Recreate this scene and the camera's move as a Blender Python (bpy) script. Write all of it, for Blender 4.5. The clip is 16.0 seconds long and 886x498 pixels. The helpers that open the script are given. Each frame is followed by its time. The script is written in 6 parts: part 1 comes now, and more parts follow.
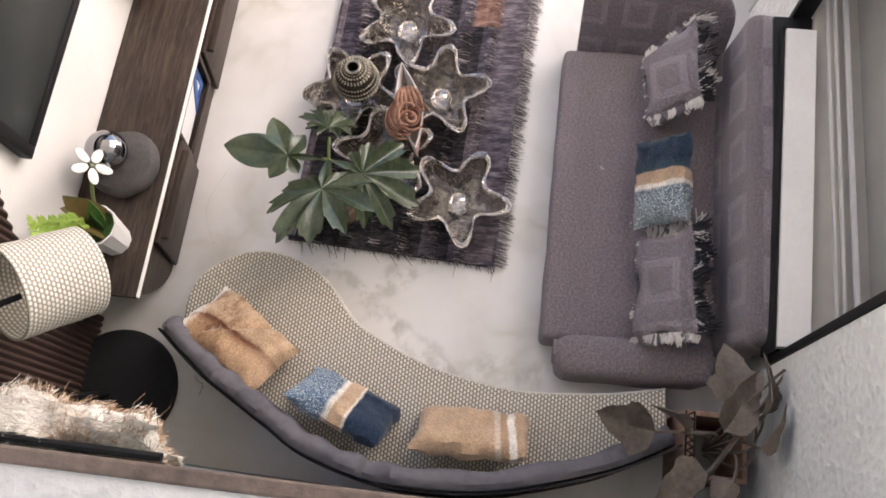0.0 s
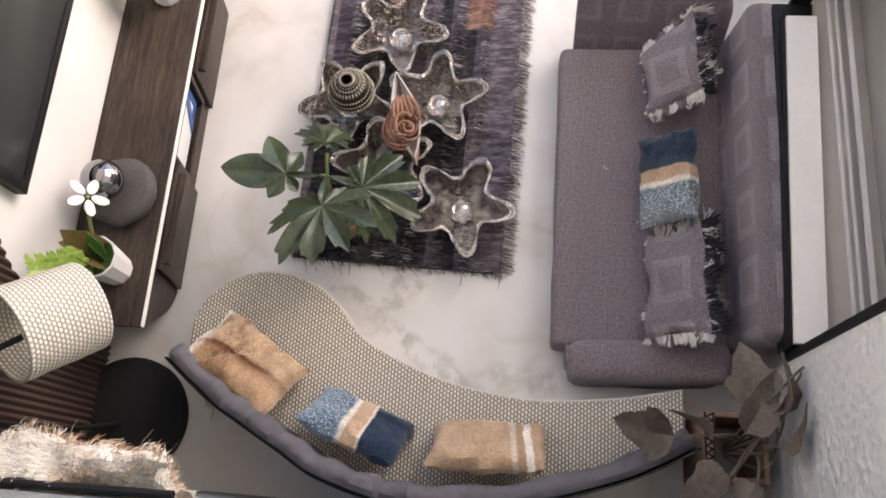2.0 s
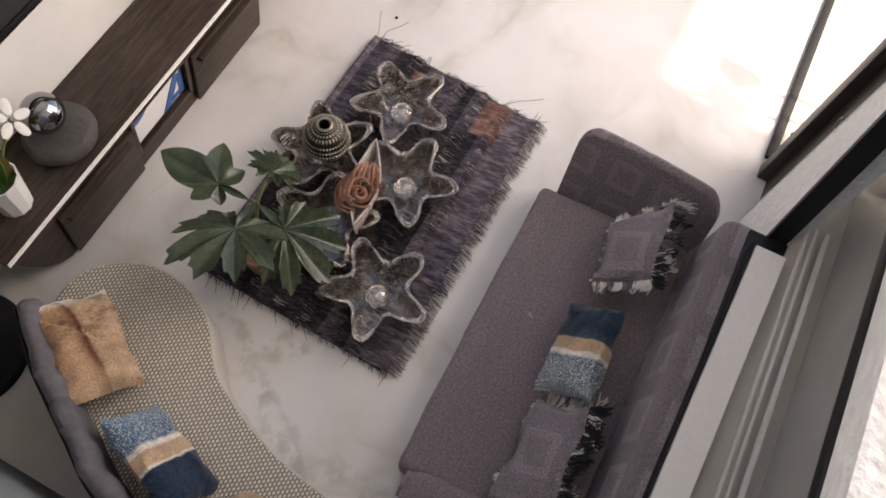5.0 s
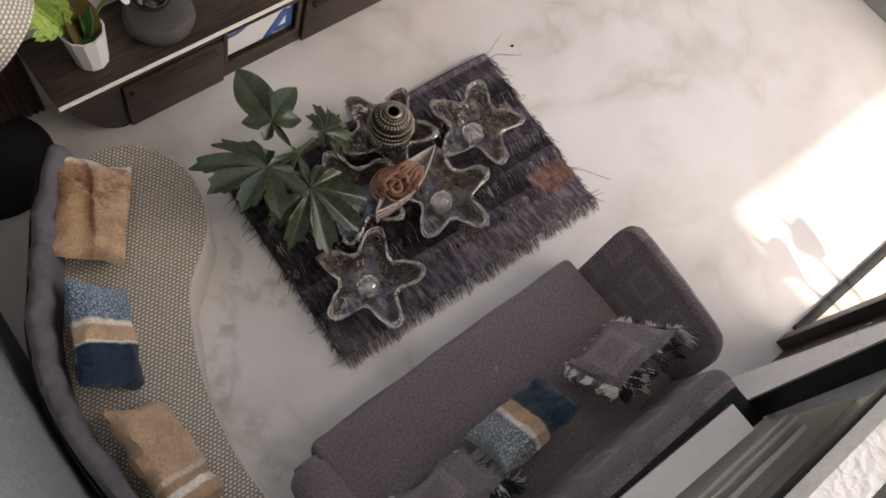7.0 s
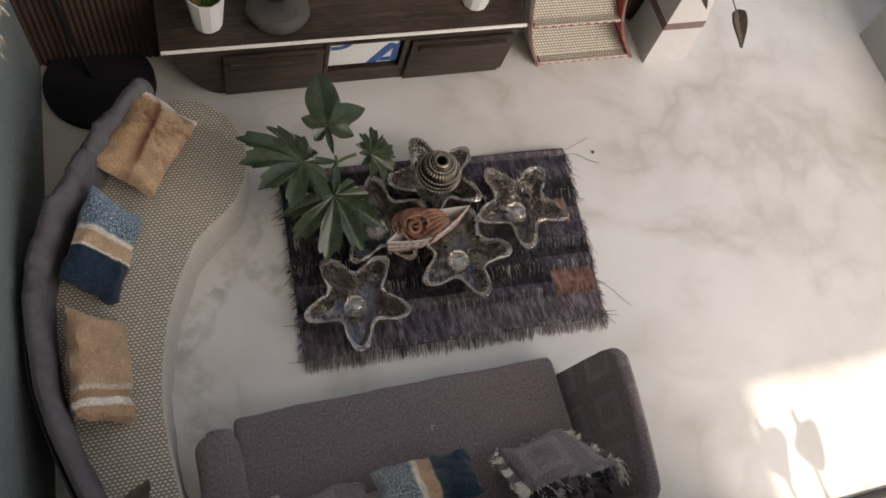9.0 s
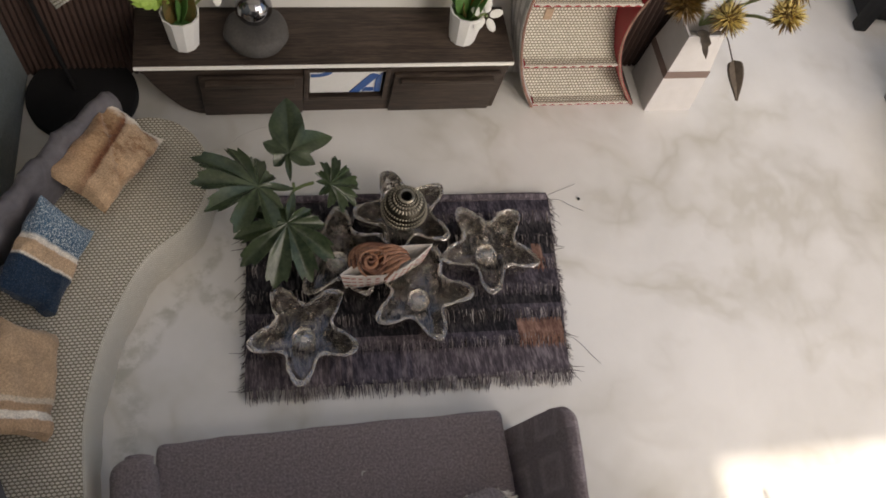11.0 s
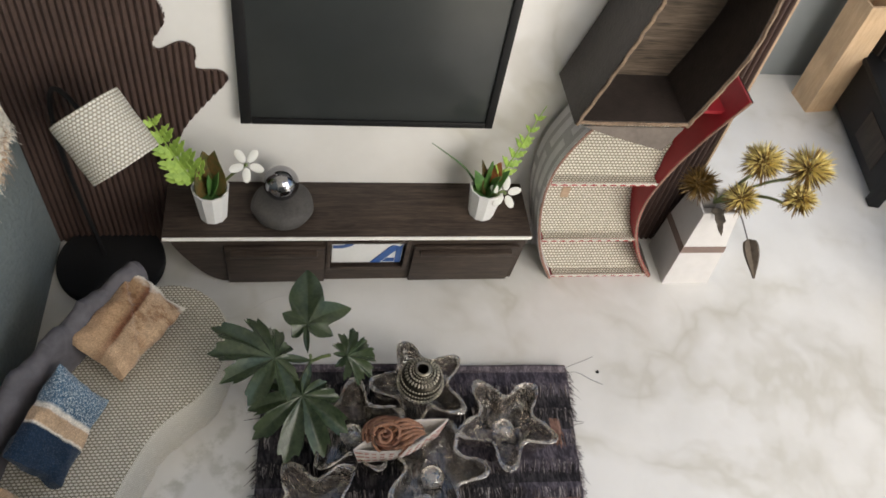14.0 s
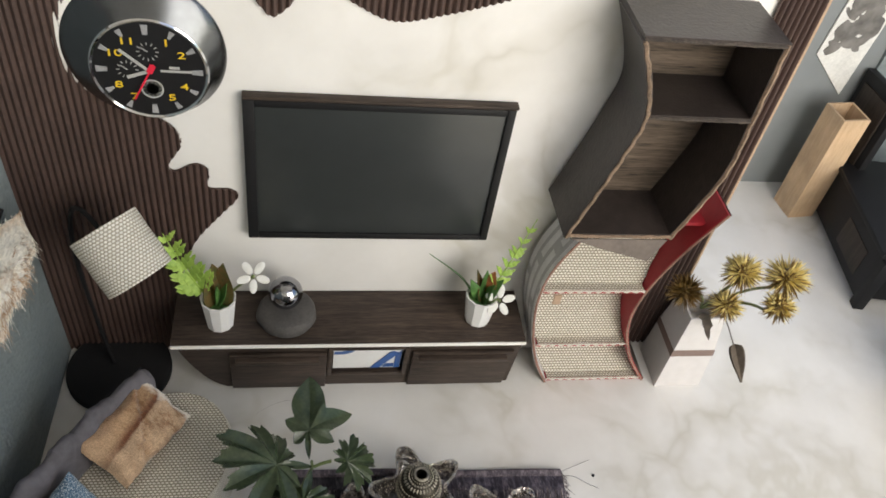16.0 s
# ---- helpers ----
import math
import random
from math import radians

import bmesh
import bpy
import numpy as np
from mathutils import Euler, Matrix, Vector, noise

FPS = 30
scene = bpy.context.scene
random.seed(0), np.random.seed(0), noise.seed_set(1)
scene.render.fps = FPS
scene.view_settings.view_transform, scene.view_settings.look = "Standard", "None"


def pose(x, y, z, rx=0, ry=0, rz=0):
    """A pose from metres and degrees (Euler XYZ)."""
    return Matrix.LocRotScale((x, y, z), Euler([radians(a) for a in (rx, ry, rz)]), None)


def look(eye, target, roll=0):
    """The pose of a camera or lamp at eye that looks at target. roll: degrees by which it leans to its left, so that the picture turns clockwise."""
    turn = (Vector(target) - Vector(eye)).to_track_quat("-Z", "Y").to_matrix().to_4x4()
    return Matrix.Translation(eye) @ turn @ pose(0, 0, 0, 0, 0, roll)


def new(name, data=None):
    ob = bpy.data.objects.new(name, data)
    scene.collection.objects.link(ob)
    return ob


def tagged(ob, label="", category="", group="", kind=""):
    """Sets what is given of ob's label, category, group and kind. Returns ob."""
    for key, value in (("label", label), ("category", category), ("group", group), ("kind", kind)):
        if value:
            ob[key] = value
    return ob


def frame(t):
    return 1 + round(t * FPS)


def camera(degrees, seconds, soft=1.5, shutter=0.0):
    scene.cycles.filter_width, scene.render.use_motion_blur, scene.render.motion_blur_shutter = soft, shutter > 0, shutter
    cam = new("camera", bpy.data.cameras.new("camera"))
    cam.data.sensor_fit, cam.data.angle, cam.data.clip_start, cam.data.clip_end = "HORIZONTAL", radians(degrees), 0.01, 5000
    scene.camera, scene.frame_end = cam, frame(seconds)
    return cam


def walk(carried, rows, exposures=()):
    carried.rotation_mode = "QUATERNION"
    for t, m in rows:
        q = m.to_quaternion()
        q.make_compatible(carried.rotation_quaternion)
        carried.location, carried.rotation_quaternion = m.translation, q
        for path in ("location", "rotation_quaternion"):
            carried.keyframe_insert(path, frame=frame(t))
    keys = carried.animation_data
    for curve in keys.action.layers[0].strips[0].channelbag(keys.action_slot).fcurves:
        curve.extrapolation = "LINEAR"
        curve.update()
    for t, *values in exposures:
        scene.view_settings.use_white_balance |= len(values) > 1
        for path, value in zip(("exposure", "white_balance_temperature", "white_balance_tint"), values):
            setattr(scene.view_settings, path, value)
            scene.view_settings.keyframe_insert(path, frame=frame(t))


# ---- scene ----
cam = camera(57.7, 16.0, soft=1.7)
PATH = [
    (0, (-0.06811, -0.15475, 0.36454), (0.08539, -0.10880, -0.10910), -10.25),
    (0.5, (-0.06634, -0.15373, 0.36373), (0.08633, -0.10744, -0.11013), -11.20),
    (1, (-0.06397, -0.15543, 0.36443), (0.08666, -0.10652, -0.10983), -12.96),
    (1.5, (-0.06233, -0.15629, 0.36213), (0.08883, -0.10679, -0.11190), -13.81),
    (2, (-0.05977, -0.15471, 0.36167), (0.09009, -0.10461, -0.11270), -15.17),
    (2.5, (-0.05946, -0.15331, 0.36166), (0.09217, -0.10251, -0.11208), -15.91),
    (3, (-0.06065, -0.15238, 0.35871), (0.09729, -0.10106, -0.11290), -15.85),
    (3.5, (-0.06274, -0.15389, 0.35562), (0.10379, -0.10237, -0.11301), -15.04),
    (4, (-0.06291, -0.15480, 0.35185), (0.11664, -0.10875, -0.11253), -8.99),
    (4.5, (-0.05110, -0.17539, 0.34627), (0.13864, -0.11325, -0.11214), -2.65),
    (5, (-0.04274, -0.19591, 0.34556), (0.15610, -0.12104, -0.10705), 6.95),
    (5.2, (-0.04173, -0.20124, 0.34767), (0.15715, -0.11478, -0.10286), 8.70),
    (7.3, (-0.02281, -0.21539, 0.35212), (0.15673, -0.10123, -0.10035), 23.66),
    (7.5, (-0.01918, -0.21781, 0.35467), (0.15658, -0.09785, -0.09778), 23.71),
    (8, (-0.00751, -0.23242, 0.35780), (0.15376, -0.08666, -0.09247), 22.67),
    (8.5, (-0.00128, -0.25104, 0.35705), (0.14677, -0.07526, -0.08700), 21.39),
    (9, (0.01470, -0.25739, 0.36157), (0.14524, -0.06306, -0.08024), 22.04),
    (9.2, (0.02226, -0.25724, 0.36127), (0.15022, -0.06091, -0.08041), 22.48),
    (11.3, (0.06388, -0.25966, 0.35637), (0.15622, -0.02644, -0.07616), 16.26),
    (11.5, (0.06423, -0.25610, 0.35677), (0.15312, -0.01394, -0.07155), 15.45),
    (12, (0.06537, -0.25237, 0.35612), (0.15249, 0.00321, -0.06470), 14.52),
    (12.5, (0.06498, -0.24858, 0.35649), (0.15304, 0.01569, -0.05873), 14.19),
    (13, (0.06747, -0.24873, 0.35612), (0.15504, 0.03014, -0.04954), 13.38),
    (13.5, (0.06688, -0.24961, 0.35987), (0.15384, 0.03878, -0.03921), 12.96),
    (14, (0.06439, -0.25144, 0.36271), (0.15306, 0.05061, -0.02576), 12.46),
    (14.5, (0.06306, -0.25356, 0.36647), (0.15345, 0.06497, -0.00818), 11.75),
    (15, (0.06254, -0.25444, 0.36922), (0.15218, 0.07348, 0.00257), 11.30),
    (15.5, (0.06219, -0.25628, 0.37559), (0.15138, 0.08134, 0.01774), 10.96),
    (16, (0.06236, -0.25808, 0.38109), (0.15120, 0.08779, 0.03111), 10.71),
]
EXPOSURES = [(0.0, 1.54, 7750, 20), (3.0, 1.48, 7750, 20), (3.8, 1.32, 7800, 20), (5.0, 0.78, 7950, 20), (7.3, 0.45, 7900, 18), (9.0, 0.32, 7950, 15), (11.3, 0.28, 8050, 14), (12.5, 0.50, 7750, 11), (16.0, 0.66, 7400, 9)]
walk(cam, [(t, look(eye, target, roll)) for t, eye, target, roll in PATH], EXPOSURES)

# ---- light: sun from high in the south, sky and an added lamp through an unseen balcony side ----
MM = 0.001
SUN_EL, SUN_AZ = 65.0, 185.0   # azimuth clockwise from north (+y), where the sun stands
world = bpy.data.worlds.new("sky")
scene.world = world
world.use_nodes = True
wn = world.node_tree
sky = wn.nodes.new("ShaderNodeTexSky")
sky.sky_type, sky.sun_disc = "NISHITA", False
sky.sun_elevation, sky.sun_rotation = radians(SUN_EL), radians(SUN_AZ)
wn.links.new(sky.outputs[0], wn.nodes["Background"].inputs[0])
wn.nodes["Background"].inputs[1].default_value = 0.15

sun = new("sun", bpy.data.lights.new("sun", "SUN"))
sun.data.energy, sun.data.angle, sun.data.color = 3.6, radians(0.6), (1.0, 0.98, 0.94)
away = Vector((math.sin(radians(SUN_AZ)) * math.cos(radians(SUN_EL)), math.cos(radians(SUN_AZ)) * math.cos(radians(SUN_EL)), math.sin(radians(SUN_EL))))
sun.matrix_world = look(away, (0, 0, 0))

# area lamp added for the sky's light through the unseen balcony opening
opening = new("sky_opening_lamp", bpy.data.lights.new("sky_opening_lamp", "AREA"))
opening.data.shape, opening.data.size, opening.data.size_y = "RECTANGLE", 0.64, 0.72
opening.data.energy, opening.data.color = 5.1, (1.0, 0.975, 0.945)
opening.matrix_world = look((0.56, -0.69, 0.42), (0.22, -0.01, 0.10))


# ---- materials ----
def material(name, rough=0.6, metal=0.0, spec=0.5):
    m = bpy.data.materials.new(name)
    m.use_nodes = True
    b = m.node_tree.nodes["Principled BSDF"]
    b.inputs["Roughness"].default_value, b.inputs["Metallic"].default_value = rough, metal
    b.inputs["Specular IOR Level"].default_value = spec
    return m, m.node_tree, b


def node(nt, kind, **values):
    n = nt.nodes.new(kind)
    for k, v in values.items():
        n.inputs[k.replace("_", " ")].default_value = v
    return n


def coords(nt, use="Object", scale=(1, 1, 1), turn=(0, 0, 0)):
    """Coordinates in millimetres of the thing, or of its unwrapped faces."""
    c, m = nt.nodes.new("ShaderNodeTexCoord"), nt.nodes.new("ShaderNodeMapping")
    m.inputs["Scale"].default_value = [1000 * s for s in scale]
    m.inputs["Rotation"].default_value = [radians(a) for a in turn]
    nt.links.new(c.outputs[use], m.inputs["Vector"])
    return m.outputs[0]


def ramp(nt, fac, stops, smooth=False):
    r = nt.nodes.new("ShaderNodeValToRGB")
    if smooth:
        r.color_ramp.interpolation = "EASE"
    while len(r.color_ramp.elements) < len(stops):
        r.color_ramp.elements.new(0.5)
    for e, (at, col) in zip(r.color_ramp.elements, stops):
        e.position, e.color = at, (*col, 1) if len(col) == 3 else col
    nt.links.new(fac, r.inputs[0])
    return r.outputs[0]


def mix(nt, fac, a, b, mode="MIX"):
    n = nt.nodes.new("ShaderNodeMix")
    n.data_type, n.blend_type = "RGBA", mode
    for s, v in ((n.inputs[0], fac), (n.inputs[6], a), (n.inputs[7], b)):
        if hasattr(v, "is_linked"):
            nt.links.new(v, s)
        elif isinstance(v, (int, float)):
            s.default_value = v
        else:
            s.default_value = (*v, 1)
    return n.outputs[2]


def calc(nt, op, a, b=0.0, c=None):
    n = nt.nodes.new("ShaderNodeMath")
    n.operation = op
    for i, v in enumerate((a, b) if c is None else (a, b, c)):
        if hasattr(v, "is_linked"):
            nt.links.new(v, n.inputs[i])
        else:
            n.inputs[i].default_value = v
    return n.outputs[0]


def noise_of(nt, vec, scale, detail=3.0, rough=0.55, distort=0.0):
    n = node(nt, "ShaderNodeTexNoise", Scale=scale, Detail=detail, Roughness=rough, Distortion=distort)
    nt.links.new(vec, n.inputs["Vector"])
    return n.outputs[0]


def bump(nt, bsdf, height, strength, mm=0.3):
    n = node(nt, "ShaderNodeBump", Strength=strength, Distance=mm * MM)
    nt.links.new(height, n.inputs["Height"])
    nt.links.new(n.outputs[0], bsdf.inputs["Normal"])


def paint(name, col, rough=0.6, metal=0.0, vary=0.15, grain=0.5, relief=0.15, spec=0.5):
    """A plain surface with slight blotches and grain."""
    m, nt, b = material(name, rough, metal, spec)
    v = coords(nt)
    n = mix(nt, 0.5, noise_of(nt, v, grain), noise_of(nt, v, grain * 0.12))
    c = ramp(nt, n, [(0.3, [x * (1 - vary) for x in col]), (0.7, [min(1, x * (1 + vary)) for x in col])])
    nt.links.new(c, b.inputs["Base Color"])
    if relief:
        bump(nt, b, noise_of(nt, v, grain * 3), relief)
    return m


def marble(name, rough, seed, light=1.0, veins=1.0, smoky=()):
    m, nt, b = material(name, rough)
    v = coords(nt)
    flat = v
    sh = node(nt, "ShaderNodeMapping", Location=(seed * 310.0, seed * 170.0, seed * 90.0), Rotation=(0.3, 0.5, 0.6 + seed))
    nt.links.new(v, sh.inputs[0])
    v = sh.outputs[0]
    big = noise_of(nt, v, 0.0086, 4.5, 0.52, 0.25)
    vein = calc(nt, "ABSOLUTE", calc(nt, "SUBTRACT", big, 0.5))
    line = ramp(nt, vein, [(0.0, (1, 1, 1)), (0.02, (0.55, 0.55, 0.55)), (0.075, (0, 0, 0))])
    fine = calc(nt, "ABSOLUTE", calc(nt, "SUBTRACT", noise_of(nt, v, 0.013, 3, 0.5, 0.6), 0.5))
    line2 = ramp(nt, fine, [(0.0, (1, 1, 1)), (0.045, (0, 0, 0))], True)
    where = ramp(nt, noise_of(nt, v, 0.009, 2), [(0.50, (0, 0, 0)), (0.66, (1, 1, 1))])
    cloud = ramp(nt, noise_of(nt, v, 0.016, 5, 0.6), [(0.3, (0.73 * light, 0.715 * light, 0.69 * light)), (0.65, (0.83 * light, 0.815 * light, 0.795 * light))])
    c = mix(nt, calc(nt, "MULTIPLY", line, calc(nt, "MULTIPLY", where, min(1.0, 0.80 * veins))), cloud, (0.45, 0.425, 0.36))
    broad = calc(nt, "ABSOLUTE", calc(nt, "SUBTRACT", noise_of(nt, v, 0.0060, 5, 0.54, 0.25), 0.46))
    band = ramp(nt, broad, [(0.0, (1, 1, 1)), (0.02, (0.5, 0.5, 0.5)), (0.055, (0, 0, 0))], True)
    spread = ramp(nt, noise_of(nt, v, 0.017, 3, 0.5), [(0.42, (0, 0, 0)), (0.62, (1, 1, 1))])
    c = mix(nt, calc(nt, "MULTIPLY", band, calc(nt, "MULTIPLY", spread, min(1.0, 0.66 * veins))), c, (0.47, 0.44, 0.36))
    c = mix(nt, calc(nt, "MULTIPLY", line2, calc(nt, "MULTIPLY", where, min(1.0, 0.24 * veins))), c, (0.47, 0.43, 0.36))
    # smoky veins that cross the slab: ends (x, y) and half width
    if smoky:
        wob = node(nt, "ShaderNodeTexNoise", Scale=0.05, Detail=4.0)
        nt.links.new(flat, wob.inputs["Vector"])
        sep, swirl = nt.nodes.new("ShaderNodeSeparateXYZ"), nt.nodes.new("ShaderNodeSeparateXYZ")
        nt.links.new(flat, sep.inputs[0])
        nt.links.new(wob.outputs["Color"], swirl.inputs[0])
        px = calc(nt, "ADD", sep.outputs[0], calc(nt, "MULTIPLY_ADD", swirl.outputs[0], 22.0, -11.0))
        py = calc(nt, "ADD", sep.outputs[1], calc(nt, "MULTIPLY_ADD", swirl.outputs[1], 22.0, -11.0))
        patchy = ramp(nt, noise_of(nt, flat, 0.11, 4, 0.65), [(0.38, (0, 0, 0)), (0.62, (1, 1, 1))], True)
        for x0, y0, x1, y1, wide in smoky:
            ln = math.hypot(x1 - x0, y1 - y0)
            ca, sa = (x1 - x0) / ln, (y1 - y0) / ln
            cx, cy = (x0 + x1) / 2, (y0 + y1) / 2
            a = calc(nt, "ADD", calc(nt, "MULTIPLY_ADD", px, ca, -cx * ca - cy * sa), calc(nt, "MULTIPLY", py, sa))
            e = calc(nt, "ADD", calc(nt, "MULTIPLY_ADD", px, -sa, cx * sa - cy * ca), calc(nt, "MULTIPLY", py, ca))
            near = ramp(nt, calc(nt, "DIVIDE", calc(nt, "ABSOLUTE", a), ln / 2 + 6), [(0.7, (1, 1, 1)), (1.0, (0, 0, 0))], True)
            core = ramp(nt, calc(nt, "DIVIDE", calc(nt, "ABSOLUTE", e), wide), [(0.2, (1, 1, 1)), (1.0, (0, 0, 0))], True)
            c = mix(nt, calc(nt, "MULTIPLY", calc(nt, "MULTIPLY", near, core), calc(nt, "MULTIPLY", patchy, 0.62)), c, (0.43, 0.425, 0.375))
    nt.links.new(c, b.inputs["Base Color"])
    bump(nt, b, noise_of(nt, v, 0.3, 3), 0.03)
    return m


def wood(name, dark, light, rough=0.45, along="x", grain=1.0):
    m, nt, b = material(name, rough, spec=0.22)
    k = {"x": (0.07, 1, 1), "y": (1, 0.07, 1), "z": (1, 1, 0.07)}[along]
    v = coords(nt, scale=k)
    ring = noise_of(nt, v, 0.35 * grain, 6, 0.65, 1.2)
    fine = noise_of(nt, v, 2.2 * grain, 4, 0.6)
    c = ramp(nt, mix(nt, 0.42, ring, fine), [(0.32, dark), (0.5, [0.5 * (a + c) for a, c in zip(dark, light)]), (0.68, light)])
    patch = ramp(nt, noise_of(nt, coords(nt), 0.03, 3), [(0.35, (0.8, 0.8, 0.8)), (0.65, (1.1, 1.08, 1.05))])
    nt.links.new(mix(nt, 1.0, c, patch, "MULTIPLY"), b.inputs["Base Color"])
    bump(nt, b, fine, 0.2, 0.2)
    return m


def weave(name, thread, gap, wide=2.2, high=1.7, rough=0.75):
    """A coarse basket weave of light beads over a darker ground."""
    m, nt, b = material(name, rough)
    v = coords(nt, "UV")
    sep = nt.nodes.new("ShaderNodeSeparateXYZ")
    nt.links.new(v, sep.inputs[0])
    wob = calc(nt, "MULTIPLY", calc(nt, "SUBTRACT", noise_of(nt, v, 0.12, 2), 0.5), 0.5)
    r = calc(nt, "DIVIDE", calc(nt, "ADD", sep.outputs[1], wob), high)
    odd = calc(nt, "MULTIPLY", calc(nt, "MODULO", calc(nt, "FLOOR", calc(nt, "ADD", r, 4000.0)), 2.0), 0.5)
    u = calc(nt, "ADD", calc(nt, "DIVIDE", calc(nt, "ADD", sep.outputs[0], wob), wide), odd)
    du = calc(nt, "SUBTRACT", calc(nt, "FRACT", calc(nt, "ADD", u, 4000.0)), 0.5)
    dv = calc(nt, "SUBTRACT", calc(nt, "FRACT", calc(nt, "ADD", r, 4000.0)), 0.5)
    d = calc(nt, "SQRT", calc(nt, "ADD", calc(nt, "POWER", du, 2.0), calc(nt, "MULTIPLY", calc(nt, "POWER", dv, 2.0), 1.25)))
    bead = ramp(nt, d, [(0.26, (1, 1, 1)), (0.52, (0, 0, 0))], True)
    tone = ramp(nt, noise_of(nt, v, 0.35, 3), [(0.3, [t * 0.86 for t in thread]), (0.7, [min(1, t * 1.1) for t in thread])])
    nt.links.new(mix(nt, bead, gap, tone), b.inputs["Base Color"])
    bump(nt, b, bead, 0.8, 0.5)
    return m


def upholstery(name, ground, figure, size=19.0, strength=1.0, start=0.0, side=0.0):
    """Twill with woven squares in rows."""
    m, nt, b = material(name, 0.85, spec=0.25)
    v = coords(nt, "UV")
    sep = nt.nodes.new("ShaderNodeSeparateXYZ")
    nt.links.new(v, sep.inputs[0])
    cx = calc(nt, "ABSOLUTE", calc(nt, "SUBTRACT", calc(nt, "FRACT", calc(nt, "ADD", calc(nt, "DIVIDE", sep.outputs[0], size), 400.0 + start)), 0.5))
    cy = calc(nt, "ABSOLUTE", calc(nt, "SUBTRACT", calc(nt, "FRACT", calc(nt, "ADD", calc(nt, "DIVIDE", sep.outputs[1], size), 400.0 + start + side)), 0.5))
    d = calc(nt, "MAXIMUM", cx, cy)
    ring = ramp(nt, d, [(0.0, (0.15,) * 3), (0.20, (0.15,) * 3), (0.21, (1,) * 3), (0.33, (1,) * 3), (0.34, (0.0,) * 3)])
    tw = node(nt, "ShaderNodeTexWave", Scale=0.55, Distortion=0.6, Detail=1.0)
    tw.bands_direction = "DIAGONAL"
    nt.links.new(v, tw.inputs["Vector"])
    thread = node(nt, "ShaderNodeTexWave", Scale=0.8, Distortion=5.0, Detail=2.0)
    thread.bands_direction = "Y"
    nt.links.new(v, thread.inputs["Vector"])
    c = mix(nt, calc(nt, "MULTIPLY", ring, 0.55 * strength), ground, figure)
    t2 = mix(nt, calc(nt, "MULTIPLY", ring, min(1.0, strength)), thread.outputs[1], tw.outputs[1])
    c = mix(nt, 0.5, c, mix(nt, t2, [g * 0.45 for g in ground], [min(1, g * 1.35) for g in figure]))
    fuzz = ramp(nt, noise_of(nt, v, 1.0, 4), [(0.32, (0.66,) * 3), (0.68, (1.30,) * 3)])
    nt.links.new(mix(nt, 1.0, c, fuzz, "MULTIPLY"), b.inputs["Base Color"])
    b.inputs["Sheen Weight"].default_value = 0.15
    bump(nt, b, mix(nt, 0.6, t2, noise_of(nt, v, 0.9, 3)), 0.9, 0.45)
    return m


def plaster(name, col):
    """Embossed foam wallpaper: rough little bumps."""
    m, nt, b = material(name, 0.7)
    v = coords(nt)
    vo = node(nt, "ShaderNodeTexVoronoi", Scale=0.32)
    nt.links.new(v, vo.inputs["Vector"])
    h = mix(nt, 0.5, vo.outputs["Distance"], noise_of(nt, v, 0.5, 4))
    c = ramp(nt, mix(nt, 0.4, noise_of(nt, v, 0.02, 3), h), [(0.3, [x * 0.86 for x in col]), (0.65, [min(1, x * 1.06) for x in col])])
    nt.links.new(c, b.inputs["Base Color"])
    bump(nt, b, mix(nt, 0.35, h, noise_of(nt, v, 0.16, 3)), 1.0, 1.8)
    return m


FLOOR_MARBLE = marble("floor_marble", 0.20, 1.3, 0.93, 0.78, ((36, -66, 8, -106, 6), (8, -104, -8, -132, 7), (-8, -128, -4, -172, 8), (28, -92, 42, -112, 6)))
WALL_MARBLE = marble("wall_marble", 0.35, 2.1, 0.96, 0.8)
GREY_PLASTER = plaster("grey_plaster", (0.21, 0.245, 0.25))
FOAM_EDGE = plaster("cut_foam_edge", (0.46, 0.475, 0.47))
WHITE_PLASTER = plaster("white_plaster", (0.80, 0.81, 0.80))
DARK_WOOD = wood("dark_wood", (0.009, 0.0065, 0.0055), (0.098, 0.073, 0.060), 0.5, "x")
DARK_WOOD_V = wood("dark_wood_upright", (0.010, 0.008, 0.007), (0.062, 0.047, 0.038), 0.45, "z")
PALE_WOOD = wood("pale_wood", (0.50, 0.33, 0.20), (0.68, 0.50, 0.33), 0.55, "z")
BLACK = paint("black_paint", (0.010, 0.010, 0.011), 0.55, vary=0.3, spec=0.28)
BLACK_MATT = paint("black_felt", (0.006, 0.006, 0.007), 0.9, vary=0.3, grain=2)
WHITE = paint("white_paint", (0.85, 0.835, 0.80), 0.5, vary=0.05)
SCREEN = paint("screen", (0.030, 0.034, 0.034), 0.28, vary=0.12, grain=0.1, relief=0.0)
WEAVE = weave("cream_weave", (0.76, 0.71, 0.62), (0.25, 0.22, 0.165), 1.9, 1.4)
SHADE_WEAVE = weave("shade_weave", (0.80, 0.77, 0.72), (0.36, 0.33, 0.255), 1.85, 1.4)
FINE_WEAVE = weave("pale_fine_weave", (0.80, 0.77, 0.71), (0.58, 0.545, 0.47), 1.2, 0.95)
SOFA_CLOTH = upholstery("mauve_grey_cloth", (0.170, 0.137, 0.155), (0.35, 0.30, 0.325), 22.0, 1.35)
SEAT_CLOTH = upholstery("mauve_seat_cloth", (0.205, 0.168, 0.182), (0.325, 0.278, 0.296), 30.0, 0.20)
PILLOW_CLOTH = upholstery("grey_pillow_cloth", (0.165, 0.138, 0.155), (0.34, 0.30, 0.325), 27.0, 1.35, 0.5)
